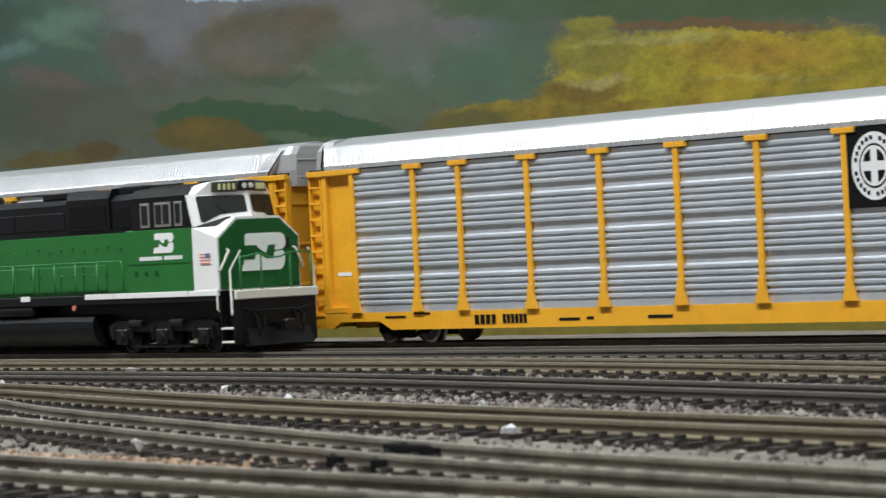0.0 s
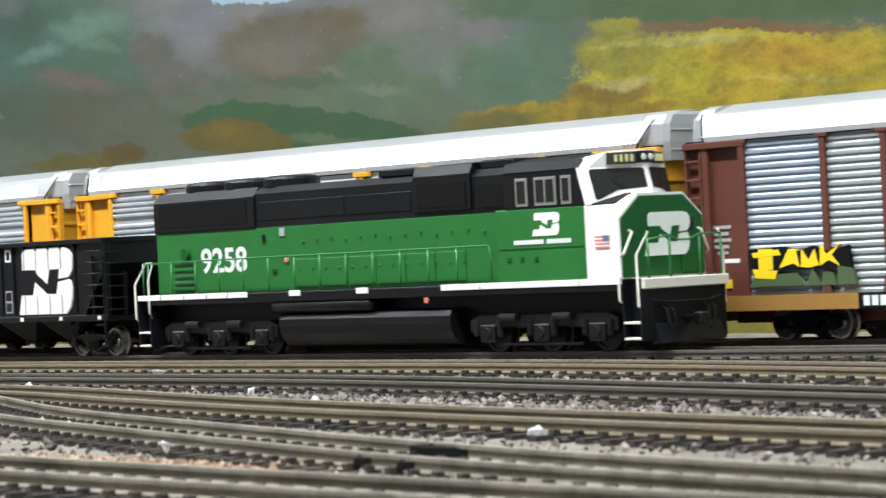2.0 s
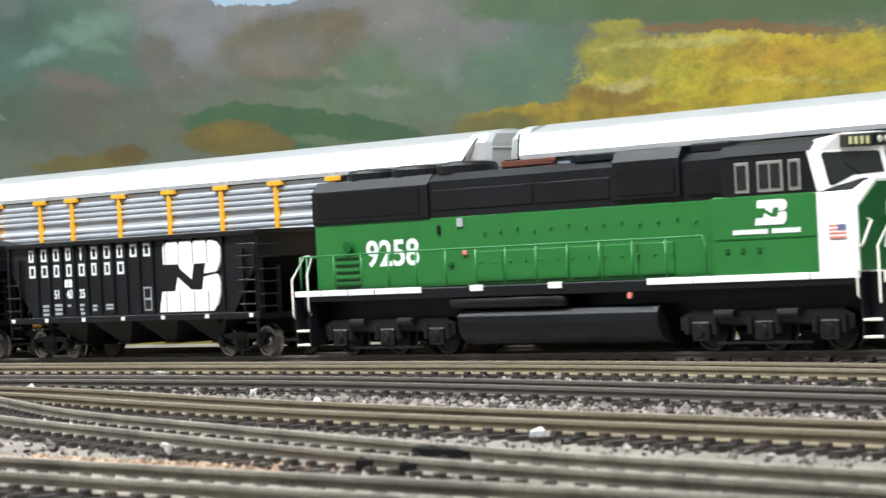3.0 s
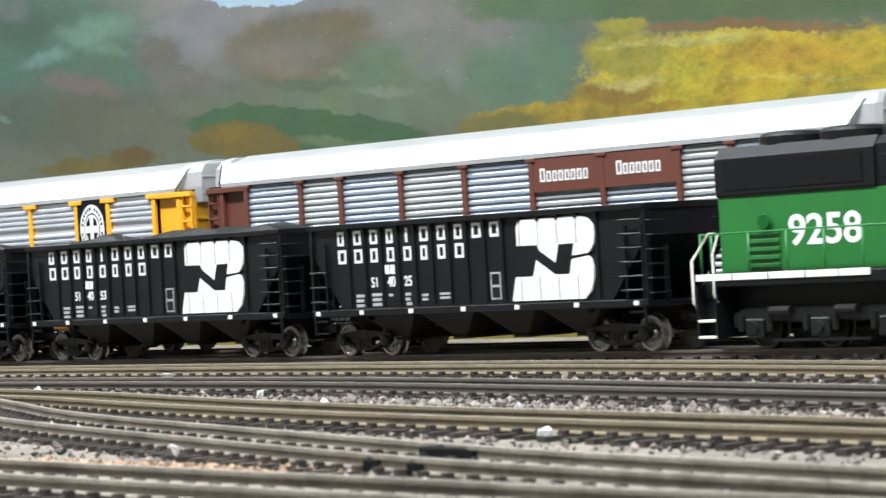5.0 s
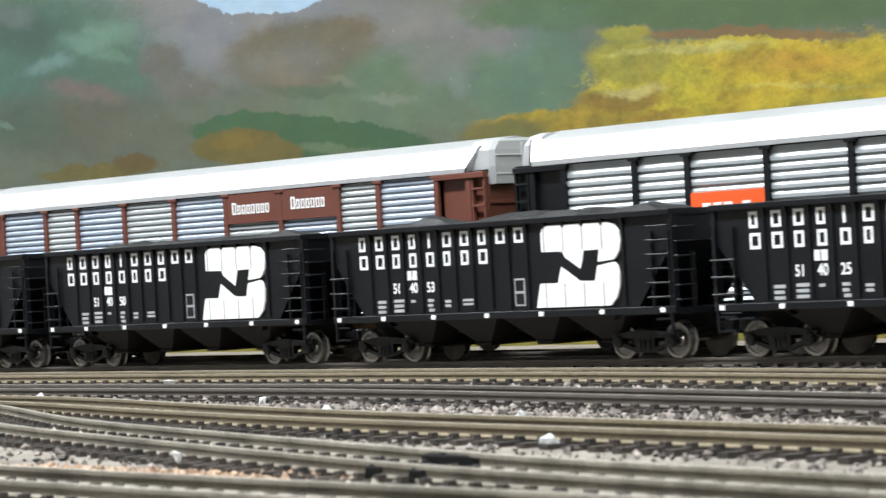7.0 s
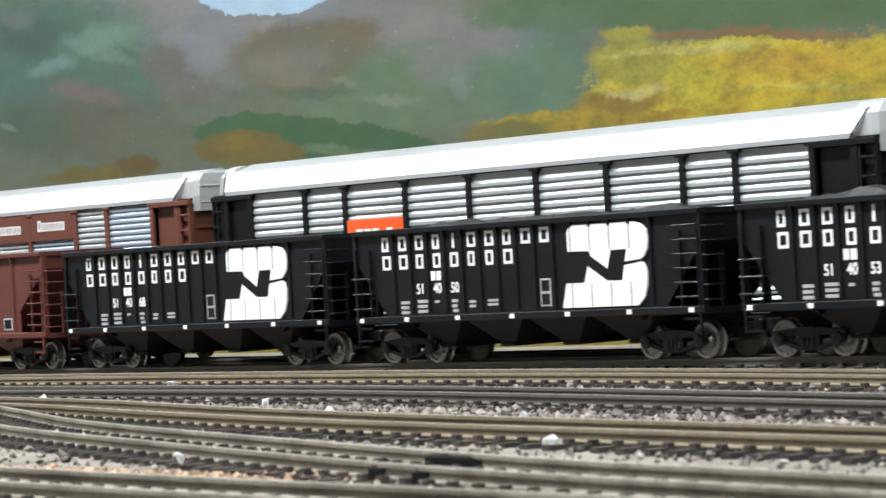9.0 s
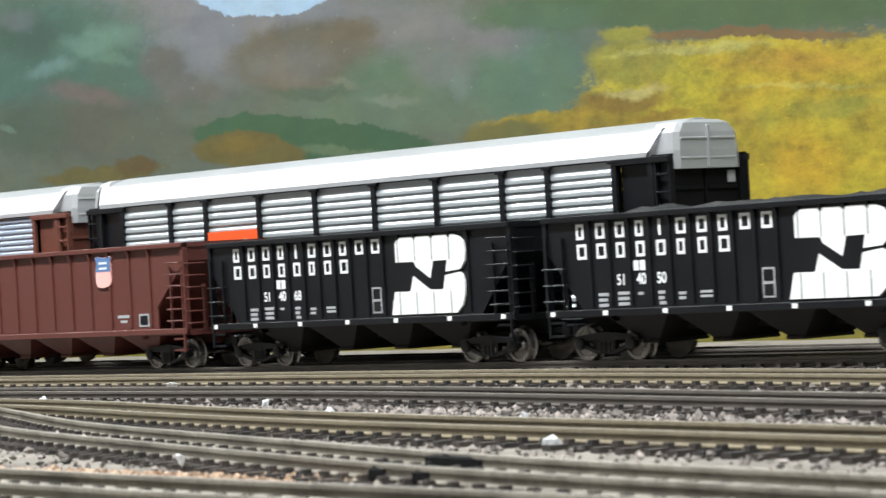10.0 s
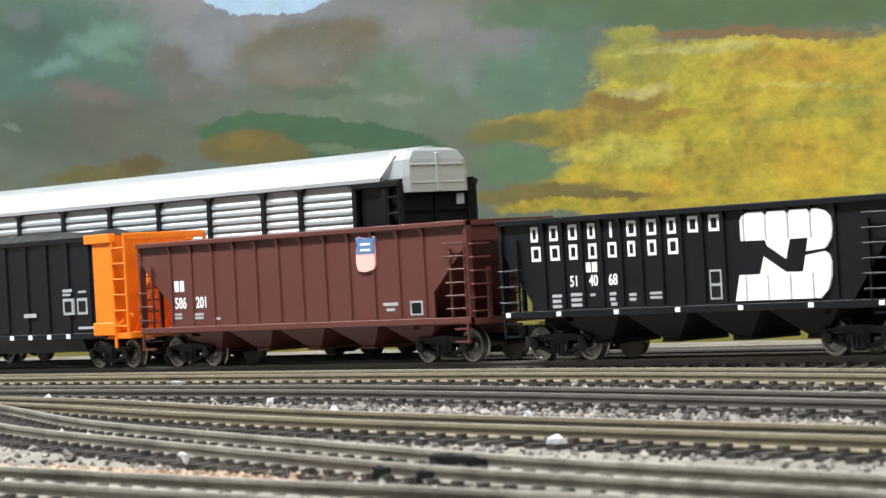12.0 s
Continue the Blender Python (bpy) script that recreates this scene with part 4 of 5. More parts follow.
def hopper_shell(car, half, top, sill, paint_mat, bin_mat, ribs, bins, cut, rise, knee):
    """An open hopper: ribbed sides with sloped ends, a top rim, end posts, sills and bottom bins."""
    side = [(-half + 1.0, top), (half - 1.0, top), (half - 1.0, sill + rise), (half - cut, sill + knee), (half - cut, sill), (-half + cut, sill), (-half + cut, sill + knee), (-half + 1.0, sill + rise)]
    for s in (-1, 1):
        y0, y1 = sorted((s * 16.3, s * 16.9))
        sheet = part("side_sheet", prism(bmesh.new(), side, y0, y1), paint_mat, car)
        for x in ribs:
            part("rib", box(bmesh.new(), x - 0.38, x + 0.38, *sorted((s * 16.8, s * 17.5)), sill + 1, top - 1.6, 0.12), paint_mat, sheet)
            part("gusset", prism(bmesh.new(), [(s * 16.9, top - 1.5), (s * 18.2, top - 1.5), (s * 17.4, top - 4.2), (s * 16.9, top - 4.4)], x - 0.55, x + 0.55, "x"), paint_mat, sheet)
        rim = box(bmesh.new(), -half, half, *sorted((s * 16.0, s * 18.3)), top - 1.6, top, 0.2)
        part("top_rim", rim, paint_mat, car)
        part("side_sill", box(bmesh.new(), -half, half, *sorted((s * 16.0, s * 17.8)), sill - 1.6, sill + 0.4, 0.2), paint_mat, car)
        for e in (-1, 1):
            x0, x1 = sorted((e * half, e * (half - 1.6)))
            part("corner_post", box(bmesh.new(), x0, x1, *sorted((s * 15.4, s * 17.6)), sill - 1.6, top, 0.15), paint_mat, car)
    for e in (-1, 1):
        bm = prism(bmesh.new(), [(e * (half - 0.8), top - 0.4), (e * (half - 1.6), top - 0.4), (e * (half - 1.8), sill + rise + 1), (e * (half - cut - 12), sill - 3), (e * (half - cut - 11), sill - 3), (e * (half - 0.9), sill + rise + 1)], -16.4, 16.4)
        part("end_sheet", bm, paint_mat, car)
        bm = bmesh.new()
        box(bm, *sorted((e * (half - cut - 8), e * half)), -15.6, 15.6, sill - 2.0, sill - 0.4)
        box(bm, *sorted((e * (half - 1.4), e * half)), -17, 17, top - 1.6, top)
        for y in (-9, 9):
            box(bm, *sorted((e * (half - 1.2), e * (half - 0.2))), y - 0.6, y + 0.6, sill - 0.4, sill + 15)
        part("end_platform", bm, paint_mat, car)
        # ladders on the sides and the ends
        for s in (-1, 1):
            bm = bmesh.new()
            for xx in (half - 8.2, half - 1.6):
                box(bm, *sorted((e * xx, e * (xx + 0.6))), *sorted((s * 17.2, s * 17.9)), sill - 7.5 if xx > half - 4 else sill, sill + 21)
            ladder = part("ladder", bm, paint_mat, car)
            n_rungs = 6 if e * s < 0 else 3
            for k in range(n_rungs):
                z = sill + 3 + k * (3.9 if n_rungs == 6 else 4.6)
                part("rung", tube(bmesh.new(), [(e * (half - 9.2), s * 17.4, z), (e * (half - 9.2), s * 18.6, z), (e * (half - 0.6), s * 18.6, z), (e * (half - 0.6), s * 17.4, z)], 0.3, 6), paint_mat, ladder)
            for k in range(6):
                z = sill + 2 + k * 4.0
                part("rung", tube(bmesh.new(), [(e * half, s * 16.8, z), (e * (half + 1.1), s * 16.4, z), (e * (half + 1.1), s * 9.8, z), (e * half, s * 9.4, z)], 0.3, 6), paint_mat, ladder)
            bm = bmesh.new()
            for z in (sill - 3.4, sill - 7.2):
                box(bm, *sorted((e * (half - 7.4), e * (half - 1.2))), *sorted((s * 16.4, s * 17.6)), z, z + 0.6)
            part("stirrup", bm, paint_mat, car)
        coupler(e * (half - 2), e, car)
    for x in bins:
        bm = bmesh.new()
        lo, hi = 5.6, sill - 0.6
        hull(bm, [(x + a, y, z) for a, y, z in ((-13.4, -15.8, hi), (13.4, -15.8, hi), (-13.4, 15.8, hi), (13.4, 15.8, hi), (-3.0, -9.5, lo), (3.0, -9.5, lo), (-3.0, 9.5, lo), (3.0, 9.5, lo))])
        bin_ob = part("discharge_bin", bm, bin_mat, car)
        part("bin_gate", box(bmesh.new(), x - 3.4, x + 3.4, -10, 10, lo - 0.9, lo + 0.1, 0.15), bin_mat, bin_ob)
    part("centre_sill", box(bmesh.new(), -half + 2, half - 2, -2.6, 2.6, 8.2, 12.4), bin_mat, car)


LINE_ONE = (3.6, 4.2, 4.2, 3.6, 1.5, 4.4, 4.4, 4.0, 4.6, 4.6)
LINE_TWO = (4.6, 4.6, 4.0, 4.0, 4.2, 3.6, 4.0, 4.6)


def sign_rings(x, z, w, h, t):
    """One sign of a name, as a plain open rectangle of four bars."""
    return [(x, z, t, h), (x + w - t, z, t, h), (x + t, z, w - 2 * t, t), (x + t, z + h - t, w - 2 * t, t)]


def letter_bars(widths, x, z, h, pitch):
    """A word drawn as plain open rectangles, one for each of its signs."""
    out = []
    for k, w in enumerate(widths):
        out.append([(x + k * pitch + 1.6, z + 0.2, 0.95, h - 0.5)] if w < 2 else sign_rings(x + k * pitch + 0.5, z + 0.2, w * 0.84, h - 0.5, 0.82))
    return out


def black_hopper(number, seed, load):
    car = thing("hopper_car", "black ribbed open hopper car with white lettering and emblem", "hopper car", "hopper cars of the moving train")
    ribs = [-55.5 + 7.9 * k for k in range(15)]
    hopper_shell(car, 74.5, 41.4, 14.4, HOPPER_BLACK, BIN_BROWN, ribs, (-40.5, -13.5, 13.5, 40.5), 14.5, 17, 0.5)
    bars("lettering", letter_bars(LINE_ONE, -61.5, 34.4, 4.9, 7.9), -16.92, LETTER, car, "white painted lettering drawn as plain bars")
    bars("lettering", letter_bars(LINE_TWO, -61.5, 28.8, 4.8, 7.9), -16.92, LETTER, car)
    bars("reporting_mark", [(-38.6, 25.2, 1.9, 2.8), (-36.2, 25.2, 2.1, 2.8)], -16.92, LETTER, car)
    for k in range(3):
        text("car_number", number[2 * k:2 * k + 2], 3.0, -45.6 + k * 7.9, 21.4, -16.95, LETTER, car, 0.86, 1.0)
    small = [(-53.2, 18.4, 4, 0.9), (-53.2, 16.9, 3.6, 0.9), (-53.2, 15.4, 3.8, 0.9), (-45.4, 18.6, 4.6, 0.9), (-45.4, 17.1, 4.4, 0.9), (-45.4, 15.6, 4.4, 0.9), (-37.4, 18.4, 2, 0.8),
             (-29.6, 18.4, 2.6, 0.9), (-29.6, 16.9, 2.2, 0.9), (-29.2, 15.5, 2.4, 0.9), (-21.8, 18.0, 2.8, 0.8), (-21.8, 16.7, 2.6, 0.8), (-13.6, 18.2, 4.6, 0.7), (-13.6, 17.0, 4.6, 0.7)]
    bars("data_lettering", small, -16.92, LETTER_SHADE_GREY, car, "tiny grey data lettering drawn as plain bars")
    frame_ob = part("placard_frame", box(bmesh.new(), 9.4, 13.8, -17.0, -16.6, 16.2, 24.2), LETTER_SHADE_GREY, car)
    part("placard", box(bmesh.new(), 9.9, 13.3, -17.1, -16.8, 20.6, 23.7), BLACK, frame_ob)
    part("placard", box(bmesh.new(), 9.9, 13.3, -17.1, -16.8, 16.7, 19.8), UNDER, frame_ob)
    emblem = logo(car, 19.2, 15.5, 35.2, 23.4, -17.56, WHITE, HOPPER_BLACK)
    # thin grey bars put the ribs' shading into colour across the white emblem
    for x in (ribs[10], ribs[11], ribs[12], ribs[13]):
        for z0, z1 in ((15.6, 22.2), (31.4, 38.3)):
            part("rib_shade", box(bmesh.new(), x - 0.24, x + 0.24, -17.82, -17.5, z0, z1), LETTER_SHADE_GREY, emblem)
    for x in (-71.5, -50, -26.5, -2.5, 21, 46, 70):
        part("reflector", box(bmesh.new(), x - 0.95, x + 0.95, -18.0, -17.6, 13.1, 14.4, 0.1), WHITE, car)
    freight_truck(-56.6, 10.3, 5.0, car, "A", UNDER)
    freight_truck(56.6, 10.3, 5.0, car, "A", UNDER)
    if load:
        coal_load(70, 15.4, 38.8, load, seed, car)
    return car


def red_hopper():
    car = thing("hopper_car", "red-brown ribbed open hopper car with a shield emblem", "hopper car", "hopper cars of the moving train")
    ribs = [-67 + 12 * k for k in range(12)]
    hopper_shell(car, 85.5, 42.6, 13.4, RED_BROWN, RED_BROWN, ribs, (-54, -27, 0, 27, 54), 17, 22, 8)
    bars("reporting_mark", [(-65.4, 25.6, 2.4, 3.6), (-62.2, 25.6, 2.2, 3.6)], -16.95, LETTER, car)
    text("car_number", "586", 3.6, -65.6, 20.0, -16.98, LETTER, car, 0.86)
    text("car_number", "201", 3.6, -53.6, 20.0, -16.98, LETTER, car, 0.86)
    small = [(-66, 17.6, 4, 0.8), (-66, 16.4, 4, 0.8), (-55, 17.4, 5.4, 0.8), (-55, 16.2, 5.2, 0.8), (-44, 15.8, 3.6, 0.7), (44.5, 18.0, 7.0, 1.0), (46, 16.4, 4, 0.8)]
    bars("data_lettering", small, -16.95, LETTER_SHADE_GREY, car, "tiny grey data lettering drawn as plain bars")
    outline = [(34, 29.4), (36.2, 28.8), (38.4, 28.9), (41.4, 29.6), (42.2, 31), (42.2, 39), (43, 41), (41.6, 41.6), (38.2, 40.8), (34.8, 41.6), (33.2, 41), (34, 38.8), (33.2, 36), (33.2, 31)]
    shield = part("shield", prism(bmesh.new(), [(a, 28.8 + (b - 28.8) * 0.86) for a, b in outline], -17.56, -16.8), SHIELD_PINK, car, "shield emblem, pale pink below and blue above")
    part("shield_top", prism(bmesh.new(), [(33.3, 34.4), (42.2, 34.4), (42.2, 37.6), (43, 39.2), (41.6, 39.7), (38.2, 39.0), (34.8, 39.7), (33.3, 39.2), (34, 37.4)], -17.62, -17.4), SHIELD_BLUE, shield)
    for z in (35.2, 37.0):
        part("bar", box(bmesh.new(), 35.6, 40.4, -17.7, -17.5, z, z + 0.7), LETTER, shield)
    frame_ob = part("placard_frame", box(bmesh.new(), 57.4, 63.2, -17.05, -16.7, 14.8, 19.2), LETTER_SHADE_GREY, car)
    part("placard", box(bmesh.new(), 58.1, 62.5, -17.15, -16.9, 15.4, 18.6), BLACK, frame_ob)
    freight_truck(-66, 10.3, 5.0, car, "A", UNDER)
    freight_truck(66, 10.3, 5.0, car, "A", UNDER)
    return car


def orange_gondola():
    car = thing("coal_gondola", "black coal gondola with bright orange ends and a coal load", "gondola car")
    half, top, sill = 92, 46.8, 12.8
    for s in (-1, 1):
        sheet = part("side_sheet", box(bmesh.new(), -half + 20, half - 20, *sorted((s * 15.8, s * 16.6)), sill, top - 0.4), HOPPER_BLACK, car)
        for k in range(11):
            x = -half + 24 + k * 13.6
            part("rib", box(bmesh.new(), x - 1.6, x + 1.6, *sorted((s * 16.4, s * 17.3)), sill + 1, top - 2, 0.2), HOPPER_BLACK, sheet)
        part("top_rim", box(bmesh.new(), -half + 20, half - 20, *sorted((s * 15.6, s * 17.6)), top - 2, top - 0.2, 0.2), HOPPER_BLACK, car)
        part("side_sill", box(bmesh.new(), -half + 18, half - 14, *sorted((s * 15.6, s * 17.4)), sill - 2, sill, 0.2), HOPPER_BLACK, car)
        for e in (-1, 1):
            panel = part("end_panel", box(bmesh.new(), *sorted((e * (half - 20), e * (half - 9))), *sorted((s * 15.8, s * 17.2)), sill - 0.6, top, 0.2), ORANGE, car)
            part("panel_cap", box(bmesh.new(), *sorted((e * (half - 24), e * (half - 8))), *sorted((s * 15.4, s * 18.0)), top - 3, top + 0.2, 0.2), ORANGE, panel)
            part("panel_foot", box(bmesh.new(), *sorted((e * (half - 21), e * (half - 8))), *sorted((s * 15.6, s * 17.9)), sill - 1.2, sill + 3.4, 0.3), ORANGE, panel)
            bm = bmesh.new()
            for xx in (half - 8.6, half - 0.7):
                box(bm, *sorted((e * xx, e * (xx + 0.7))), *sorted((s * 16.6, s * 17.4)), sill - 5.5 if xx < half - 4 else sill, top - 1)
            ladder = part("ladder", bm, ORANGE, car)
            for k in range(6):
                z = sill + 2 + k * 5.4
                part("rung", tube(bmesh.new(), [(e * (half - 8.4), s * 17.4, z), (e * (half - 0.2), s * 17.4, z)], 0.32, 6), ORANGE, ladder)
    for e in (-1, 1):
        part("end_sheet", prism(bmesh.new(), [(e * (half - 8.6), top - 0.4), (e * (half - 10), top - 0.4), (e * (half - 16), sill), (e * (half - 14.4), sill)], -16.4, 16.4), ORANGE, car)
        part("end_beam", box(bmesh.new(), *sorted((e * (half - 1.4), e * half)), -17.2, 17.2, top - 2.4, top, 0.2), ORANGE, car)
        bm = bmesh.new()
        box(bm, *sorted((e * (half - 16), e * half)), -16.6, 16.6, sill - 2.4, sill - 0.2, 0.2)
        for y in (-6, 6):
            tube(bm, [(e * (half - 12), y, sill), (e * (half - 0.8), y, sill + 14)], 0.5, 6)
            tube(bm, [(e * (half - 0.7), y, sill), (e * (half - 0.7), y, top - 2)], 0.5, 6)
        part("end_platform", bm, ORANGE, car)
        part("end_brace", tube(bmesh.new(), [(e * (half - 14), -16.2, sill), (e * half, -15.4, sill + 6)], 0.6, 8), ORANGE, car)
        part("air_reservoir", lathe(bmesh.new(), [(-6, 1.6), (-5.4, 2.4), (5.4, 2.4), (6, 1.6)], (e * (half - 6), 0, sill + 17), "y", 14), ORANGE, car)
        coupler(e * (half - 2), e, car)
    part("tub_floor", prism(bmesh.new(), [(-14.6, sill), (14.6, sill), (12, 6), (-12, 6)], -half + 34, half - 34, "x"), HOPPER_BLACK, car)
    for x in (52, 61):
        frame_ob = part("placard_frame", box(bmesh.new(), x, x + 6.4, -17.4, -16.4, 19.4, 25.2), LETTER_SHADE_GREY, car)
        part("placard", box(bmesh.new(), x + 1, x + 5.4, -17.5, -17.2, 20.4, 24.2), BLACK, frame_ob)
    bars("data_lettering", [(26, 19, 8, 1.4), (52, 27.5, 6, 1), (52, 26.2, 5, 0.8), (62, 27.0, 5, 0.8), (61, 14.2, 10, 0.9)], -17.32, LETTER_SHADE_GREY, car)
    for k in range(9):
        part("reflector", box(bmesh.new(), -46 + k * 12.4, -43.6 + k * 12.4, -17.6, -17.3, sill - 1.8, sill - 0.2), WHITE, car)
    freight_truck(-72, 10.3, 5.0, car, "A", UNDER)
    freight_truck(72, 10.3, 5.0, car, "A", UNDER)
    coal_load(70, 14.6, top - 1.6, 5.5, 9.1, car)
    return car


# ---- covered car carriers ----
POSTS = [-101.4, -79.4, -47.7, -15.8, 16.2, 48.0, 80.3, 101.7]
PANEL_ENDS = [-132.4] + POSTS + [131.6]
ROOF_SECTION = [(17.6, 58.6), (17.6, 60.0), (17.2, 60.6), (14.2, 66.2), (13.6, 66.8), (7.0, 68.9), (0, 69.9)]


def corrugated(x0, x1, z0, z1, y, pitch, group, deep):
    """A panel of horizontal corrugations, with a flat seam after every group of ridges."""
    zs, k, z = [(z0, 0.0)], 0, z0 + 0.6
    while z + pitch < z1:
        if group and k % (group + 1) == group:
            zs += [(z, 0.0), (z + pitch * 0.9, 0.0)]
        else:
            zs += [(z + pitch * 0.02, 0.0), (z + pitch * 0.12, deep), (z + pitch * 0.5, deep), (z + pitch * 0.8, 0.0)]
        z += pitch
        k += 1
    zs.append((z1, 0.0))
    bm = bmesh.new()
    rows = [[bm.verts.new((x, y - d if y < 0 else y + d, q)) for x in (x0, x1)] for q, d in zs]
    for a, b in zip(rows, rows[1:]):
        bm.faces.new((a[0], a[1], b[1], b[0]))
    back = [[bm.verts.new((x, y + 0.5 if y < 0 else y - 0.5, q)) for x in (x0, x1)] for q in (z0, z1)]
    bm.faces.new((back[0][0], back[0][1], back[1][1], back[1][0]))
    bm.faces.new((rows[0][0], rows[0][1], back[0][1], back[0][0]))
    bm.faces.new((rows[-1][0], rows[-1][1], back[1][1], back[1][0]))
    for i in (0, 1):
        bm.faces.new([r[i] for r in rows] + [back[1][i], back[0][i]])
    return bm


def roof_shell(a, b, grow, ridged):
    """The arched roof between a and b, with fine cross ridges along its eaves; its ends are raked outwards to the crest."""
    bm = bmesh.new()
    half = [(y * grow, z) for y, z in ROOF_SECTION]
    sec = half + [(-y, z) for y, z in half[-2::-1]]
    rake = lambda x, z: x + (0.46 * (z - 58.6) if x > 0 else -0.46 * (z - 58.6)) * (abs(x) > 140)
    n = max(2, int((b - a) / 1.7)) * 2 if ridged else 1
    rings = []
    for i in range(n + 1):
        x = a + (b - a) * i / n
        d = 0.34 * (i % 2) if ridged else 0
        rings.append([bm.verts.new((rake(x, z), y * (1 - d / 17) if abs(y) > 17 else y, z - d * 0.5 if 60.1 < z < 61 else z)) for y, z in sec])
    for p, q in zip(rings, rings[1:]):
        for j in range(len(sec) - 1):
            bm.faces.new((p[j], q[j], q[j + 1], p[j + 1]))
        bm.faces.new((p[0], p[-1], q[-1], q[0]))
    bm.faces.new(rings[0])
    bm.faces.new(rings[-1][::-1])
    return bm


def car_carrier(label, trim, end_door, panels, pitch, group, ridged, lift=0.0):
    """A long covered car carrier: sill, corrugated side panels between posts, end bays with ladders, roof and end doors."""
    car = thing("car_carrier", label, "rail car", "car carriers of the passing train")
    L = 155.3
    sill = [(-L, 5.4), (-L + 10, 5.4), (-L + 14, 7.6), (-L + 34, 7.6), (-L + 40, 4.8), (L - 40, 4.8), (L - 34, 7.6), (L - 14, 7.6), (L - 10, 5.4), (L, 5.4), (L, 10.6), (-L, 10.6)]
    if lift:
        sill = [(-L, 9.2), (L, 9.2), (L, 10.6 + lift), (-L, 10.6 + lift)]
    for s in (-1, 1):
        part("side_sill", prism(bmesh.new(), sill, *sorted((s * 15.4, s * 17.2))), trim, car)
        for k, (a, b) in enumerate(zip(PANEL_ENDS, PANEL_ENDS[1:])):
            mat = panels[k % len(panels)]
            part("side_panel", corrugated(a + 0.9, b - 0.9, 12.6, 58.4, s * 16.25, pitch, group, 0.85 if ridged else 0.5), mat, car)
            part("kick_strip", box(bmesh.new(), a + 0.6, b - 0.6, *sorted((s * 16.2, s * 16.9)), 10.4, 12.7), mat, car)
        for x in PANEL_ENDS:
            bm = bmesh.new()
            box(bm, x - 1.05, x + 1.05, *sorted((s * 16.4, s * 17.7)), 10.6, 58.2, 0.15)
            prism(bm, [(x - 2.7, 10.6), (x + 2.7, 10.6), (x + 1.4, 14.6), (x + 0.9, 18), (x - 0.9, 18), (x - 1.4, 14.6)], *sorted((s * 17.2, s * 18.2)))
            head = 4.2 if ridged else 2.2
            box(bm, x - head, x + head, *sorted((s * 16.6, s * 18.0)), 56.9 if ridged else 57.4, 58.5, 0.15)
            part("post", bm, trim, car)
        part("eave_strip", box(bmesh.new(), -L, L, *sorted((s * 15.4, s * 16.4)), 58.2, 59.0), FLAT_DARK, car)
        for e in (-1, 1):
            bay = part("end_bay", box(bmesh.new(), *sorted((e * 133.6, e * 146.5)), *sorted((s * 15.0, s * 15.8)), 10.6, 58.2), trim, car)
            part("bay_header", box(bmesh.new(), *sorted((e * 131, e * L)), *sorted((s * 15.4, s * 17.9)), 56.6, 58.5, 0.15), trim, bay)
            part("bay_foot", box(bmesh.new(), *sorted((e * 138, e * 150)), *sorted((s * 15.4, s * 17.4)), 10.6, 12.6, 0.15), trim, bay)
            part("bay_jamb", box(bmesh.new(), *sorted((e * 145.8, e * 148.2)), *sorted((s * 15.0, s * 17.4)), 10.6, 56.8, 0.15), trim, bay)
            bm = bmesh.new()
            for xx in (148.6, 154.3):
                box(bm, *sorted((e * xx, e * (xx + 0.8))), *sorted((s * 16.2, s * 17.3)), 5.6, 57)
            box(bm, *sorted((e * 149, e * 155)), *sorted((s * 15.2, s * 15.6)), 10.6, 57)
            ladder = part("ladder", bm, trim, car)
            for k in range(9):
                z = 9.5 + k * 5.4
                part("rung", box(bmesh.new(), *sorted((e * 149.2, e * 154.6)), *sorted((s * 16.8, s * 17.6)), z, z + 0.7, 0.1), trim, ladder)
            part("label_strip", box(bmesh.new(), *sorted((e * 136, e * 143)), *sorted((s * 15.7, s * 15.95)), 23.0, 24.2), LETTER, bay)
    deck = bmesh.new()
    box(deck, -L, L, -15.6, 15.6, 9.0, 10.8)
    box(deck, -L + 6, L - 6, -4, 4, 5.0, 9.0)
    part("deck", deck, FLAT_DARK if trim is BLACK else trim, car)
    for z in (26.5, 42.5):
        part("inner_deck", box(bmesh.new(), -L + 4, L - 4, -14.8, 14.8, z, z + 1.0), FLAT_DARK, car)
    roof = part("roof", roof_shell(-147, 147, 1.0, ridged), ROOF, car, "white arched roof")
    for e in (-1, 1):
        part("roof_edge", roof_shell(*sorted((e * 146.2, e * 146.75)), 1.013, False), FLAT_DARK, roof, "thin dark edge of the roof end")
        # rounded white cap over the end doors, under the raked end of the roof
        cap = []
        for z, gx, gy in ((54.4, 0, 0), (60, 0, 0), (65.4, -0.4, -0.6), (68.2, -1.0, -3.0), (69.2, -2.0, -6)):
            for x, y in ((146, 15.2), (152.5, 15.2), (154.2, 14.2), (155.2, 12.2)):
                cap += [(e * (x + gx * (x > 150)), s * (y + gy), z) for s in (-1, 1)]
        cap_ob = part("end_cap", hull(bmesh.new(), cap), ROOF, roof)
        for z in (57.2, 63.2):
            part("cap_rib", box(bmesh.new(), *sorted((e * 154.9, e * 155.5)), -11.8, 11.8, z, z + 0.7, 0.2), ROOF, cap_ob)
        part("cap_seam", box(bmesh.new(), *sorted((e * 154.9, e * 155.7)), -0.7, 0.7, 54.6, 67.5, 0.2), ROOF, cap_ob)
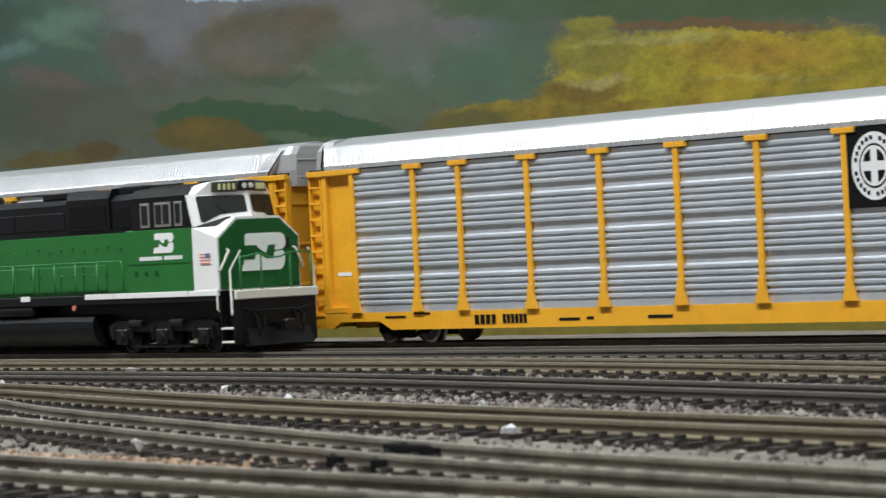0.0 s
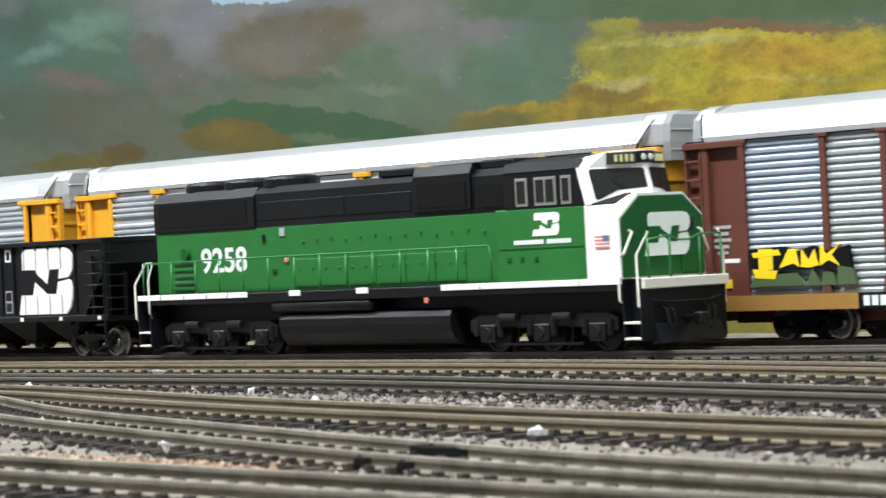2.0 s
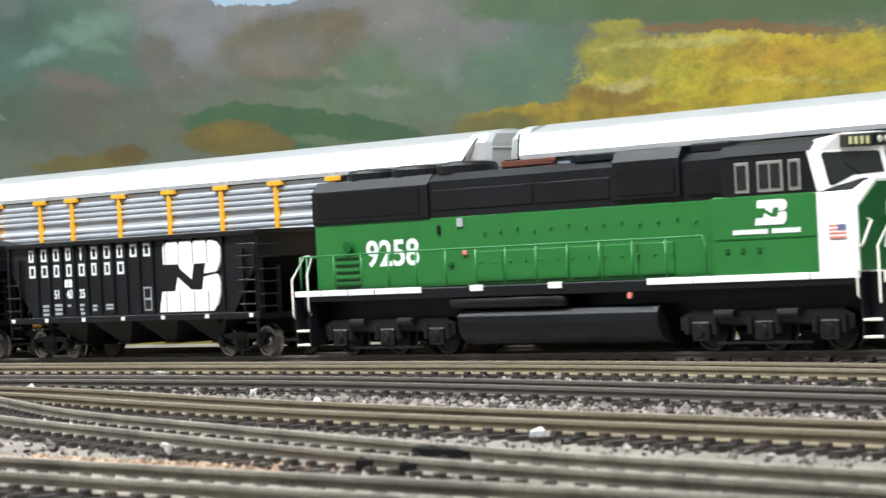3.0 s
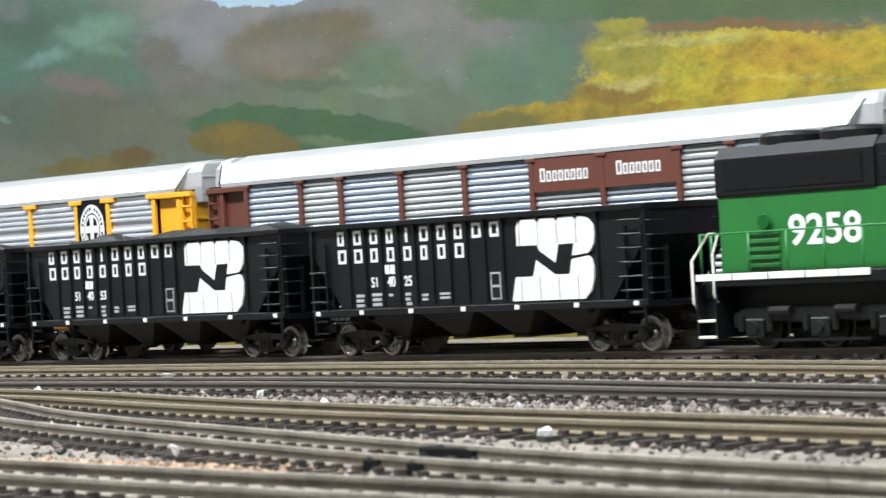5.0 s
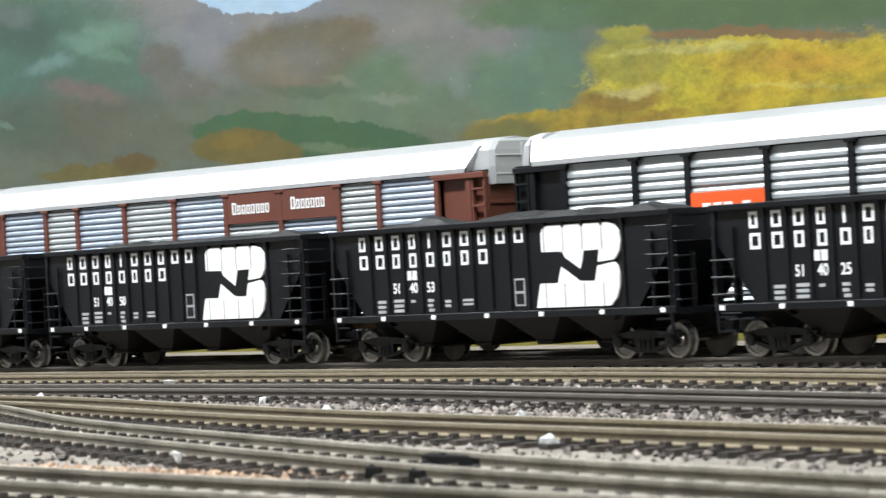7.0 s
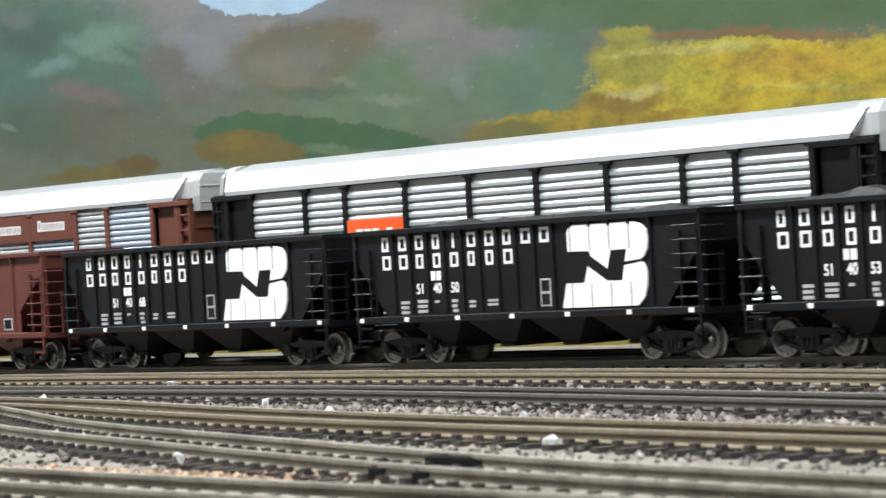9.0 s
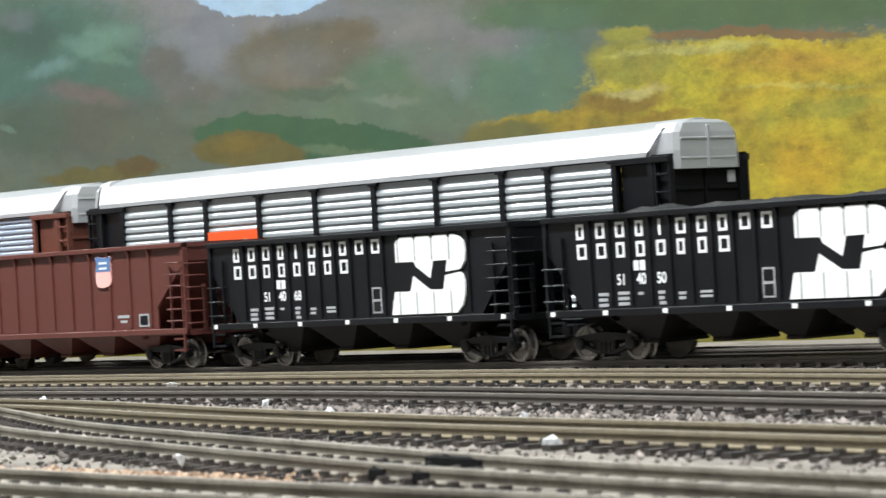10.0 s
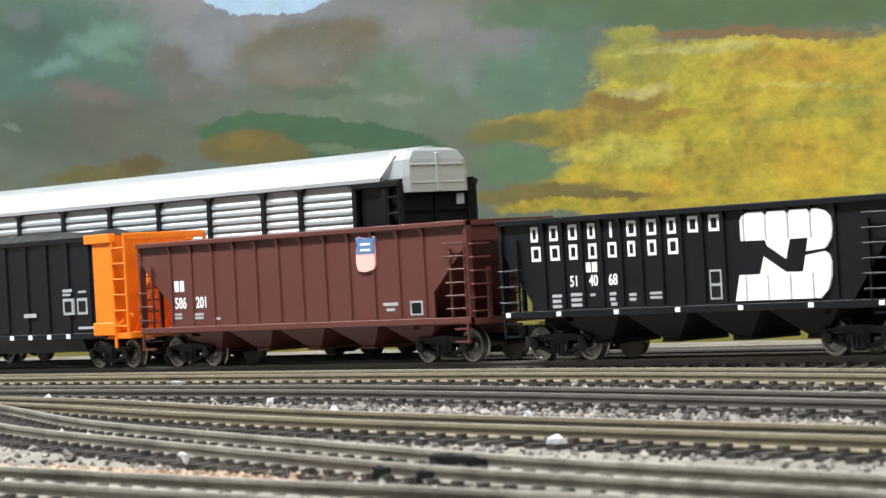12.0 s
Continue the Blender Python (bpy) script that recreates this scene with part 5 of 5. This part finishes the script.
        for s in (-1, 1):
            door = part("end_door", box(bmesh.new(), *sorted((e * 151.6, e * 152.8)), *sorted((s * 0.4, s * 14.6)), 10.8, 54.6, 0.2), end_door, car)
            for z in (20, 34, 48):
                part("door_rib", box(bmesh.new(), *sorted((e * 152.6, e * 153.6)), *sorted((s * 1.2, s * 14)), z, z + 1.2, 0.2), end_door, door)
            part("door_edge", box(bmesh.new(), *sorted((e * 152, e * 154.6)), *sorted((s * 14.2, s * 15.4)), 9, 54.6, 0.2), end_door, door)
        part("end_sill", box(bmesh.new(), *sorted((e * 153, e * 155.6)), -16.8, 16.8, 5.6, 10.4, 0.3), trim, car)
        coupler(e * 154, e, car, 7.6)
    freight_truck(-115, 10.3, 4.9, car, "B", FLAT_DARK)
    freight_truck(115, 10.3, 4.9, car, "B", FLAT_DARK)
    return car


def yellow_carrier(label):
    car = car_carrier(label, YELLOW, GOLD_END, [SILVER], 2.0, 5, True)
    plate = part("emblem_panel", box(bmesh.new(), 81.4, 100.6, -17.5, -16.6, 36.0, 58.2), FLAT_DARK, car, "black panel with a round white emblem")
    ring = lambda r0, n=28: [(91.0 + r0 * 0.86 * math.cos(2 * math.pi * k / n), 47.4 + r0 * math.sin(2 * math.pi * k / n)) for k in range(n)]
    part("emblem_disc", prism(bmesh.new(), ring(9.4), -17.6, -17.4), LETTER, plate)
    part("emblem_band", prism(bmesh.new(), ring(6.2), -17.66, -17.5), FLAT_DARK, plate)
    part("emblem_core", prism(bmesh.new(), ring(5.6), -17.72, -17.6), LETTER, plate)
    for sx in (-1, 1):
        for sz in (-1, 1):
            wedge = [(91.0 + sx * a, 47.4 + sz * b) for a, b in ((1.2, 1.3), (3.8, 1.3), (3.3, 2.9), (2.3, 4.0), (1.2, 4.6))]
            part("emblem_wedge", prism(bmesh.new(), wedge, -17.78, -17.65), FLAT_DARK, plate)
    for k in range(26):
        a = 2 * math.pi * k / 26
        if k % 13 in (0, 6):
            continue
        x, z = 91.0 + 7.8 * 0.86 * math.cos(a), 47.4 + 7.8 * math.sin(a)
        part("emblem_mark", prism(bmesh.new(), [(x - 0.5, z - 0.6), (x + 0.5, z - 0.6), (x + 0.5, z + 0.6), (x - 0.5, z + 0.6)], -17.66, -17.5), FLAT_DARK, plate)
    bars("reporting_mark", [(-74.5 + k * 2.6, 6.1, 1.9, 3.0) for k in range(4)] + [(-61.5 + k * 1.9, 6.3, 1.4, 2.8) for k in range(6)], -17.3, FLAT_DARK, car, "dark painted lettering drawn as plain bars")
    bars("data_lettering", [(-36, 6.8, 9, 0.8), (-24, 7, 3, 0.8), (2, 7.0, 10, 0.9), (-118, 8.6, 10, 0.7), (-104, 9.6, 8, 0.6)], -17.3, UNDER, car)
    tag = part("scan_plate", box(bmesh.new(), 126, 130.6, -17.5, -17.1, 6.2, 9.8), LETTER_SHADE_GREY, car)
    for k in range(4):
        part("scan_mark", box(bmesh.new(), 126.6 + k * 0.9, 127.2 + k * 0.9, -17.6, -17.4, 6.8 + k % 2 * 1.2, 8.2 + k % 2 * 1.2), FLAT_DARK, tag)
    bars("bay_stencil", [(137.4, 34.6, 5.0, 0.5), (137.4, 36.6, 5.0, 0.5), (137.4, 38.4, 5.0, 0.5)], -15.85, UNDER, car)
    return car


def brown_carrier():
    car = car_carrier("long brown car carrier with silver panels, lettered boards and graffiti", BROWN, BROWN, [SILVER_BLUE, SILVER_GREY, SILVER_BLUE, SILVER_GREY, SILVER_BLUE, SILVER_GREY], 2.15, 0, False, 2.6)
    for a, b in ((16.2, 48.0), (48.0, 80.3)):
        part("name_board", box(bmesh.new(), a + 0.9, b - 0.9, -17.5, -16.5, 47.8, 58.2), BROWN, car, "brown name board")
    word = lambda x, n, z: [sign_rings(x, z, 2.3, 4.2, 0.62)] + [sign_rings(x + 2.95 + k * 2.75, z, 2.0, 3.3, 0.55) for k in range(n)]
    bars("lettering", word(20.4, 7, 51.0), -17.55, LETTER, car, "white painted lettering drawn as plain open bars")
    bars("lettering", word(54.4, 6, 51.4), -17.55, LETTER, car)
    part("sill_patch", box(bmesh.new(), -155, -90, -18.4, -17.0, 9.0, 13.4), TAN, car, "tan end of the deck sill")
    part("sill_patch", box(bmesh.new(), -90, -60, -18.4, -17.0, 9.0, 13.4), BLACK, car)
    part("sill_patch", box(bmesh.new(), -60, 155, -18.3, -17.0, 9.0, 13.4), TAN_DARK, car)
    bars("reporting_mark", [(-88 + k * 3.0, 9.8, 2.2, 2.8) for k in range(4)], -18.5, LETTER, car)
    bars("data_lettering", [(-146, 33 - k * 1.9, 7 - k % 2, 1.0) for k in range(4)] + [(-144.5, 25.6, 4, 0.8)], -15.95, LETTER_SHADE_GREY, car)
    part("placard", box(bmesh.new(), -145, -139.5, -16.1, -15.7, 15.6, 18.2), SIGN_YELLOW, car)
    spread = lambda pts: [(-129 + (a + 129) * 0.78, 20.6 + (b - 17.0) * (0.55 if b > 16 else 0.8)) for a, b in pts]
    graf = part("spray_lettering", box(bmesh.new(), -126.6, -121.2, -18.35, -17.0, 20.6, 26.6), SPRAY, car, "yellow and green spray-painted forms")
    for pts in (((-129, 26), (-116, 27.5), (-115, 24.5), (-128.5, 23.5)), ((-116, 17.6), (-111, 27.5), (-107.5, 27), (-106, 17.8), (-109, 20)), ((-105.4, 18), (-104.8, 27), (-101.6, 21.5), (-98.6, 27), (-96.8, 18.6), (-101, 17.4)),
                ((-96.4, 18), (-95.8, 28.6), (-93, 24), (-86.5, 28.8), (-90.5, 23.4), (-87, 18), (-92, 21)), ((-129, 17.6), (-117, 16.4), (-118, 13.6), (-128, 14.2))):
        part("spray_form", prism(bmesh.new(), spread(pts), -18.4, -17.0), SPRAY, graf)
    for pts in (((-131, 11), (-128, 15), (-108, 15.6), (-104, 11.2)), ((-103.4, 11), (-100, 17.4), (-97, 11.2)), ((-96.4, 11), (-95, 15.6), (-90.6, 15.4), (-89, 11)), ((-88.4, 11), (-88, 18), (-81, 16.4), (-80, 11.2))):
        part("spray_form", prism(bmesh.new(), spread(pts), -18.3, -17.0), SPRAY_GREEN, graf)
    shade = [(-130, 19.0), (-126, 13.4), (-118, 18.4), (-104, 18.6), (-92, 18.2), (-93, 29.0), (-100, 26.4), (-106, 29.4), (-112, 27.0), (-117, 29.6), (-130.2, 28.8)]
    part("spray_shadow", prism(bmesh.new(), [(a, 20.2 + (b - 18.4) * 0.62) for a, b in shade], -18.25, -17.0), FLAT_DARK, graf)
    return car


def black_carrier():
    car = car_carrier("long black car carrier with white corrugated panels and an orange board", BLACK, FLAT_DARK, [SILVER_GREY], 2.7, 0, False)
    board = part("name_board", box(bmesh.new(), -78.4, -48.7, -17.5, -16.5, 38.0, 46.4), RED_ORANGE, car, "orange name board")
    bars("lettering", [(-73.5 + k * 4.3, 39.4, 3.3, 3.8) for k in range(3)] + [(-60.4, 40.6, 2, 1.0), (-57.6, 39.4, 3.2, 3.8)], -17.55, LETTER, board, "white painted lettering drawn as plain bars")
    part("placard", box(bmesh.new(), 152.9, 153.4, 9.8, 13.0, 50.0, 53.6), LETTER_SHADE_GREY, car)
    return car


# ---- the trains ----
loco = locomotive()
hoppers = [black_hopper("514025", 1.0, 0.0), black_hopper("514053", 2.0, 5.6), black_hopper("514050", 3.0, 5.0), black_hopper("514068", 4.0, 0.0)]
train_a = [(loco, -842.0), (hoppers[0], -1054.4), (hoppers[1], -1218.2), (hoppers[2], -1381.2), (hoppers[3], -1543.9), (red_hopper(), -1717.9), (orange_gondola(), -1903.4)]
train_b = [(yellow_carrier("long yellow car carrier with silver panels ahead of its twin"), -909.5), (yellow_carrier("long yellow car carrier with silver panels and a round emblem"), -587.0), (brown_carrier(), -266.5), (black_carrier(), 58.0)]

WAY_A = [(0.0, 0.0), (0.5, 41.8), (1.0, 86.0), (1.5, 129.4), (2.0, 172.3), (2.5, 215.3), (3.0, 257.8), (5.0, 430.8), (5.5, 474.0), (6.0, 517.2), (6.5, 559.9), (7.0, 603.9),
         (9.0, 776.7), (9.5, 820.2), (10.0, 863.3), (10.5, 906.5), (11.0, 949.9), (11.5, 993.3), (11.6333, 1004.9), (12.0, 1004.9)]
WAY_B = [(0.0, 0.0), (0.5, -38.5), (1.0, -77.5), (1.5, -116.9), (2.0, -156.5), (2.5, -196.6), (3.0, -236.8), (5.0, -397.4), (5.5, -438.3), (6.0, -478.9), (6.5, -519.7), (7.0, -559.8),
         (9.0, -722.6), (9.5, -761.9), (10.0, -802.4), (10.5, -842.6), (11.0, -881.3), (11.5, -920.1), (11.6333, -930.6), (12.0, -930.6)]


# ---- loose things in the yard ----
def stones(name, count, area, size, material, label, keep, seed):
    """Loose ballast: many small broken stones in one object."""
    rng = np.random.default_rng(seed)
    vs, fs = [], []
    corner = np.array([(1, 0, 0), (-1, 0, 0), (0, 1, 0), (0, -1, 0), (0, 0, 1), (0, 0, -1)], float)
    tri = ((0, 2, 4), (2, 1, 4), (1, 3, 4), (3, 0, 4), (2, 0, 5), (1, 2, 5), (3, 1, 5), (0, 3, 5))
    made = 0
    while made < count:
        x, y = rng.uniform(area[0], area[1]), rng.uniform(area[2], area[3])
        if not keep(x, y):
            continue
        r = rng.uniform(*size) * (1 + 0.6 * (rng.random() > 0.9))
        pts = corner * r * rng.uniform(0.6, 1.25, (6, 1)) + rng.normal(0, 0.22 * r, (6, 3))
        a = rng.uniform(0, 6.28)
        c, s = math.cos(a), math.sin(a)
        base = len(vs)
        vs += [((x + p[0] * c - p[1] * s) * MM, (y + p[0] * s + p[1] * c) * MM, (-3.5 + 0.4 * r + p[2] * 0.8) * MM) for p in pts]
        fs += [tuple(base + i for i in t) for t in tri]
        made += 1
    me = bpy.data.meshes.new(name)
    me.from_pydata(vs, [], fs)
    me.materials.append(material)
    return tagged(new(name, me), label, "ballast", "", "stuff")


def path_y(points):
    xs, ys = smooth_line(points)
    return lambda x: float(np.interp(x, xs, ys))


dark_line = path_y([(-2400, -108), (-720, -112), (-662, -114), (-556, -119), (-453, -136), (-354, -155), (-200, -186), (100, -260)])
stones("ballast", 26000, (-1180, -200, -350, 80), (0.3, 0.8), STONE, "loose grey ballast stones over the yard bed", lambda x, y: not (x > -520 and -322 < y < -284), 1)
stones("ballast", 2200, (-720, -200, -260, -115), (0.35, 0.95), STONE, "thick strip of pale ballast stones beside a track", lambda x, y: -33 < y - dark_line(x) < -11, 2)
pale_line = path_y([(-690, -166), (-628, -188), (-529, -231), (-453, -252), (-388, -270), (-317, -289), (-239, -300), (-100, -318), (200, -350)])
stones("ballast", 1000, (-345, -200, -330, -260), (0.5, 0.95), STONE_PALE, "pale dusty ballast between the ties", lambda x, y: abs(y - pale_line(x)) < 17, 4)
stones("ballast", 900, (-560, -380, -300, -200), (0.4, 0.8), STONE_PALE, "pale dusty ballast between the rails", lambda x, y: abs(y - pale_line(x)) < 8, 5)
stones("ballast", 3200, (-500, -340, -318, -286), (0.3, 0.75), STONE_TAN, "patch of sandy tan ballast", lambda x, y: True, 3)


def chip(x, y, size, seed):
    """A shard of white plaster lying on the track."""
    rng = np.random.default_rng(seed)
    pts = [tuple(p) for p in rng.uniform(-1, 1, (11, 3)) * (size * 0.52, size * 0.45, 1.15)]
    low = min(p[2] for p in pts)
    ob = part("plaster_chip", hull(bmesh.new(), [(a, b, c - low) for a, b, c in pts]), CHIP, None, "small white plaster chip lying on the track")
    ob.matrix_basis = pose(x * MM, y * MM, -2.6 * MM)
    return tagged(ob, "", "chip", "plaster chips on the tracks")


for k, (x, y, size) in enumerate(((-362, -232, 4.6), (-405, -281, 3.6), (-682, -131, 3.4), (-697, -76, 4.4), (-709, -82, 2.8), (-695, -32, 3.0), (-556, -148, 3.0), (-500, -172, 2.6), (-420, -186, 2.2))):
    chip(x, y, size, 20 + k)


def guard_bar(x, y, length, turn):
    bm = box(bmesh.new(), -length / 2, length / 2, -1.3, 1.3, 0, 2.2, 0.3)
    for s in (-0.3, 0.3):
        lathe(bm, [(2.1, 0.7), (2.4, 0.5)], (s * length, 0, 0), "z", 8)
    ob = part("guard_bar", bm, FLAT_DARK, None, "flat black bar of a turnout between the rails")
    ob.matrix_basis = pose(x * MM, y * MM, -2.6 * MM, 0, 0, turn)
    return tagged(ob, "", "turnout part")


guard_bar(-335, -275, 21, -3)
for x, y in ((-337, -291), (-323, -294)):
    bm = hull(bmesh.new(), [(a * 2.0, b * 1.6, c) for a in (-1, 1) for b in (-1, 1) for c in (0, 1.6)] + [(0.4, 0, 3.4), (-0.6, 0.3, 3.2)])
    ob = part("switch_stand", bm, FLAT_DARK, None, "small black lump of a turnout switch stand")
    ob.matrix_basis = pose(x * MM, y * MM, -2.6 * MM)
    tagged(ob, "", "switch stand", "turnout switch stands")


# ---- ties, last: single ones along the stretch that is passed, the rest joined ----
def lay_ties():
    src = [v.co.copy() for v in TIE_MESH.vertices]
    polys = [tuple(p.vertices) for p in TIE_MESH.polygons]
    for ob, xs, ys, turn in tie_jobs:
        vs, fs = [], []
        for k, (x, y, a) in enumerate(zip(xs, ys, turn)):
            wob = 0.012 * math.sin(k * 12.9898)
            m = Matrix.Translation((x * MM, y * MM, 0)) @ Matrix.Rotation(a + wob, 4, "Z")
            if -1060 < x < -210:
                tie = new("tie", TIE_MESH)
                tie.parent = ob
                tie.matrix_basis = m
            else:
                base = len(vs)
                vs += [m @ v for v in src]
                fs += [tuple(base + i for i in p) for p in polys]
        me = bpy.data.meshes.new("far_ties")
        me.from_pydata(vs, [], fs)
        me.materials.append(TIE)
        far = new("far_ties", me)
        far.parent = ob
        tagged(far, "", "", "", "stuff")


lay_ties()


def motions():
    ways = {"A": WAY_A, "B": WAY_B}
    for train, cars in (("A", train_a), ("B", train_b)):
        for car, x in cars:
            y = 0.0 if train == "A" else 50.0
            walk(car, [(t, pose((x + d) * MM, y * MM, 0)) for t, d in ways[train]])
    times = [k / 15 for k in range(181)]
    for ob, train, x, r in ROLLERS:
        ts, ds = zip(*ways[train])
        walk(ob, [(t, pose(x * MM, 0, r * MM, 0, math.degrees(float(np.interp(t, ts, ds)) / r), 0)) for t in times])


motions()
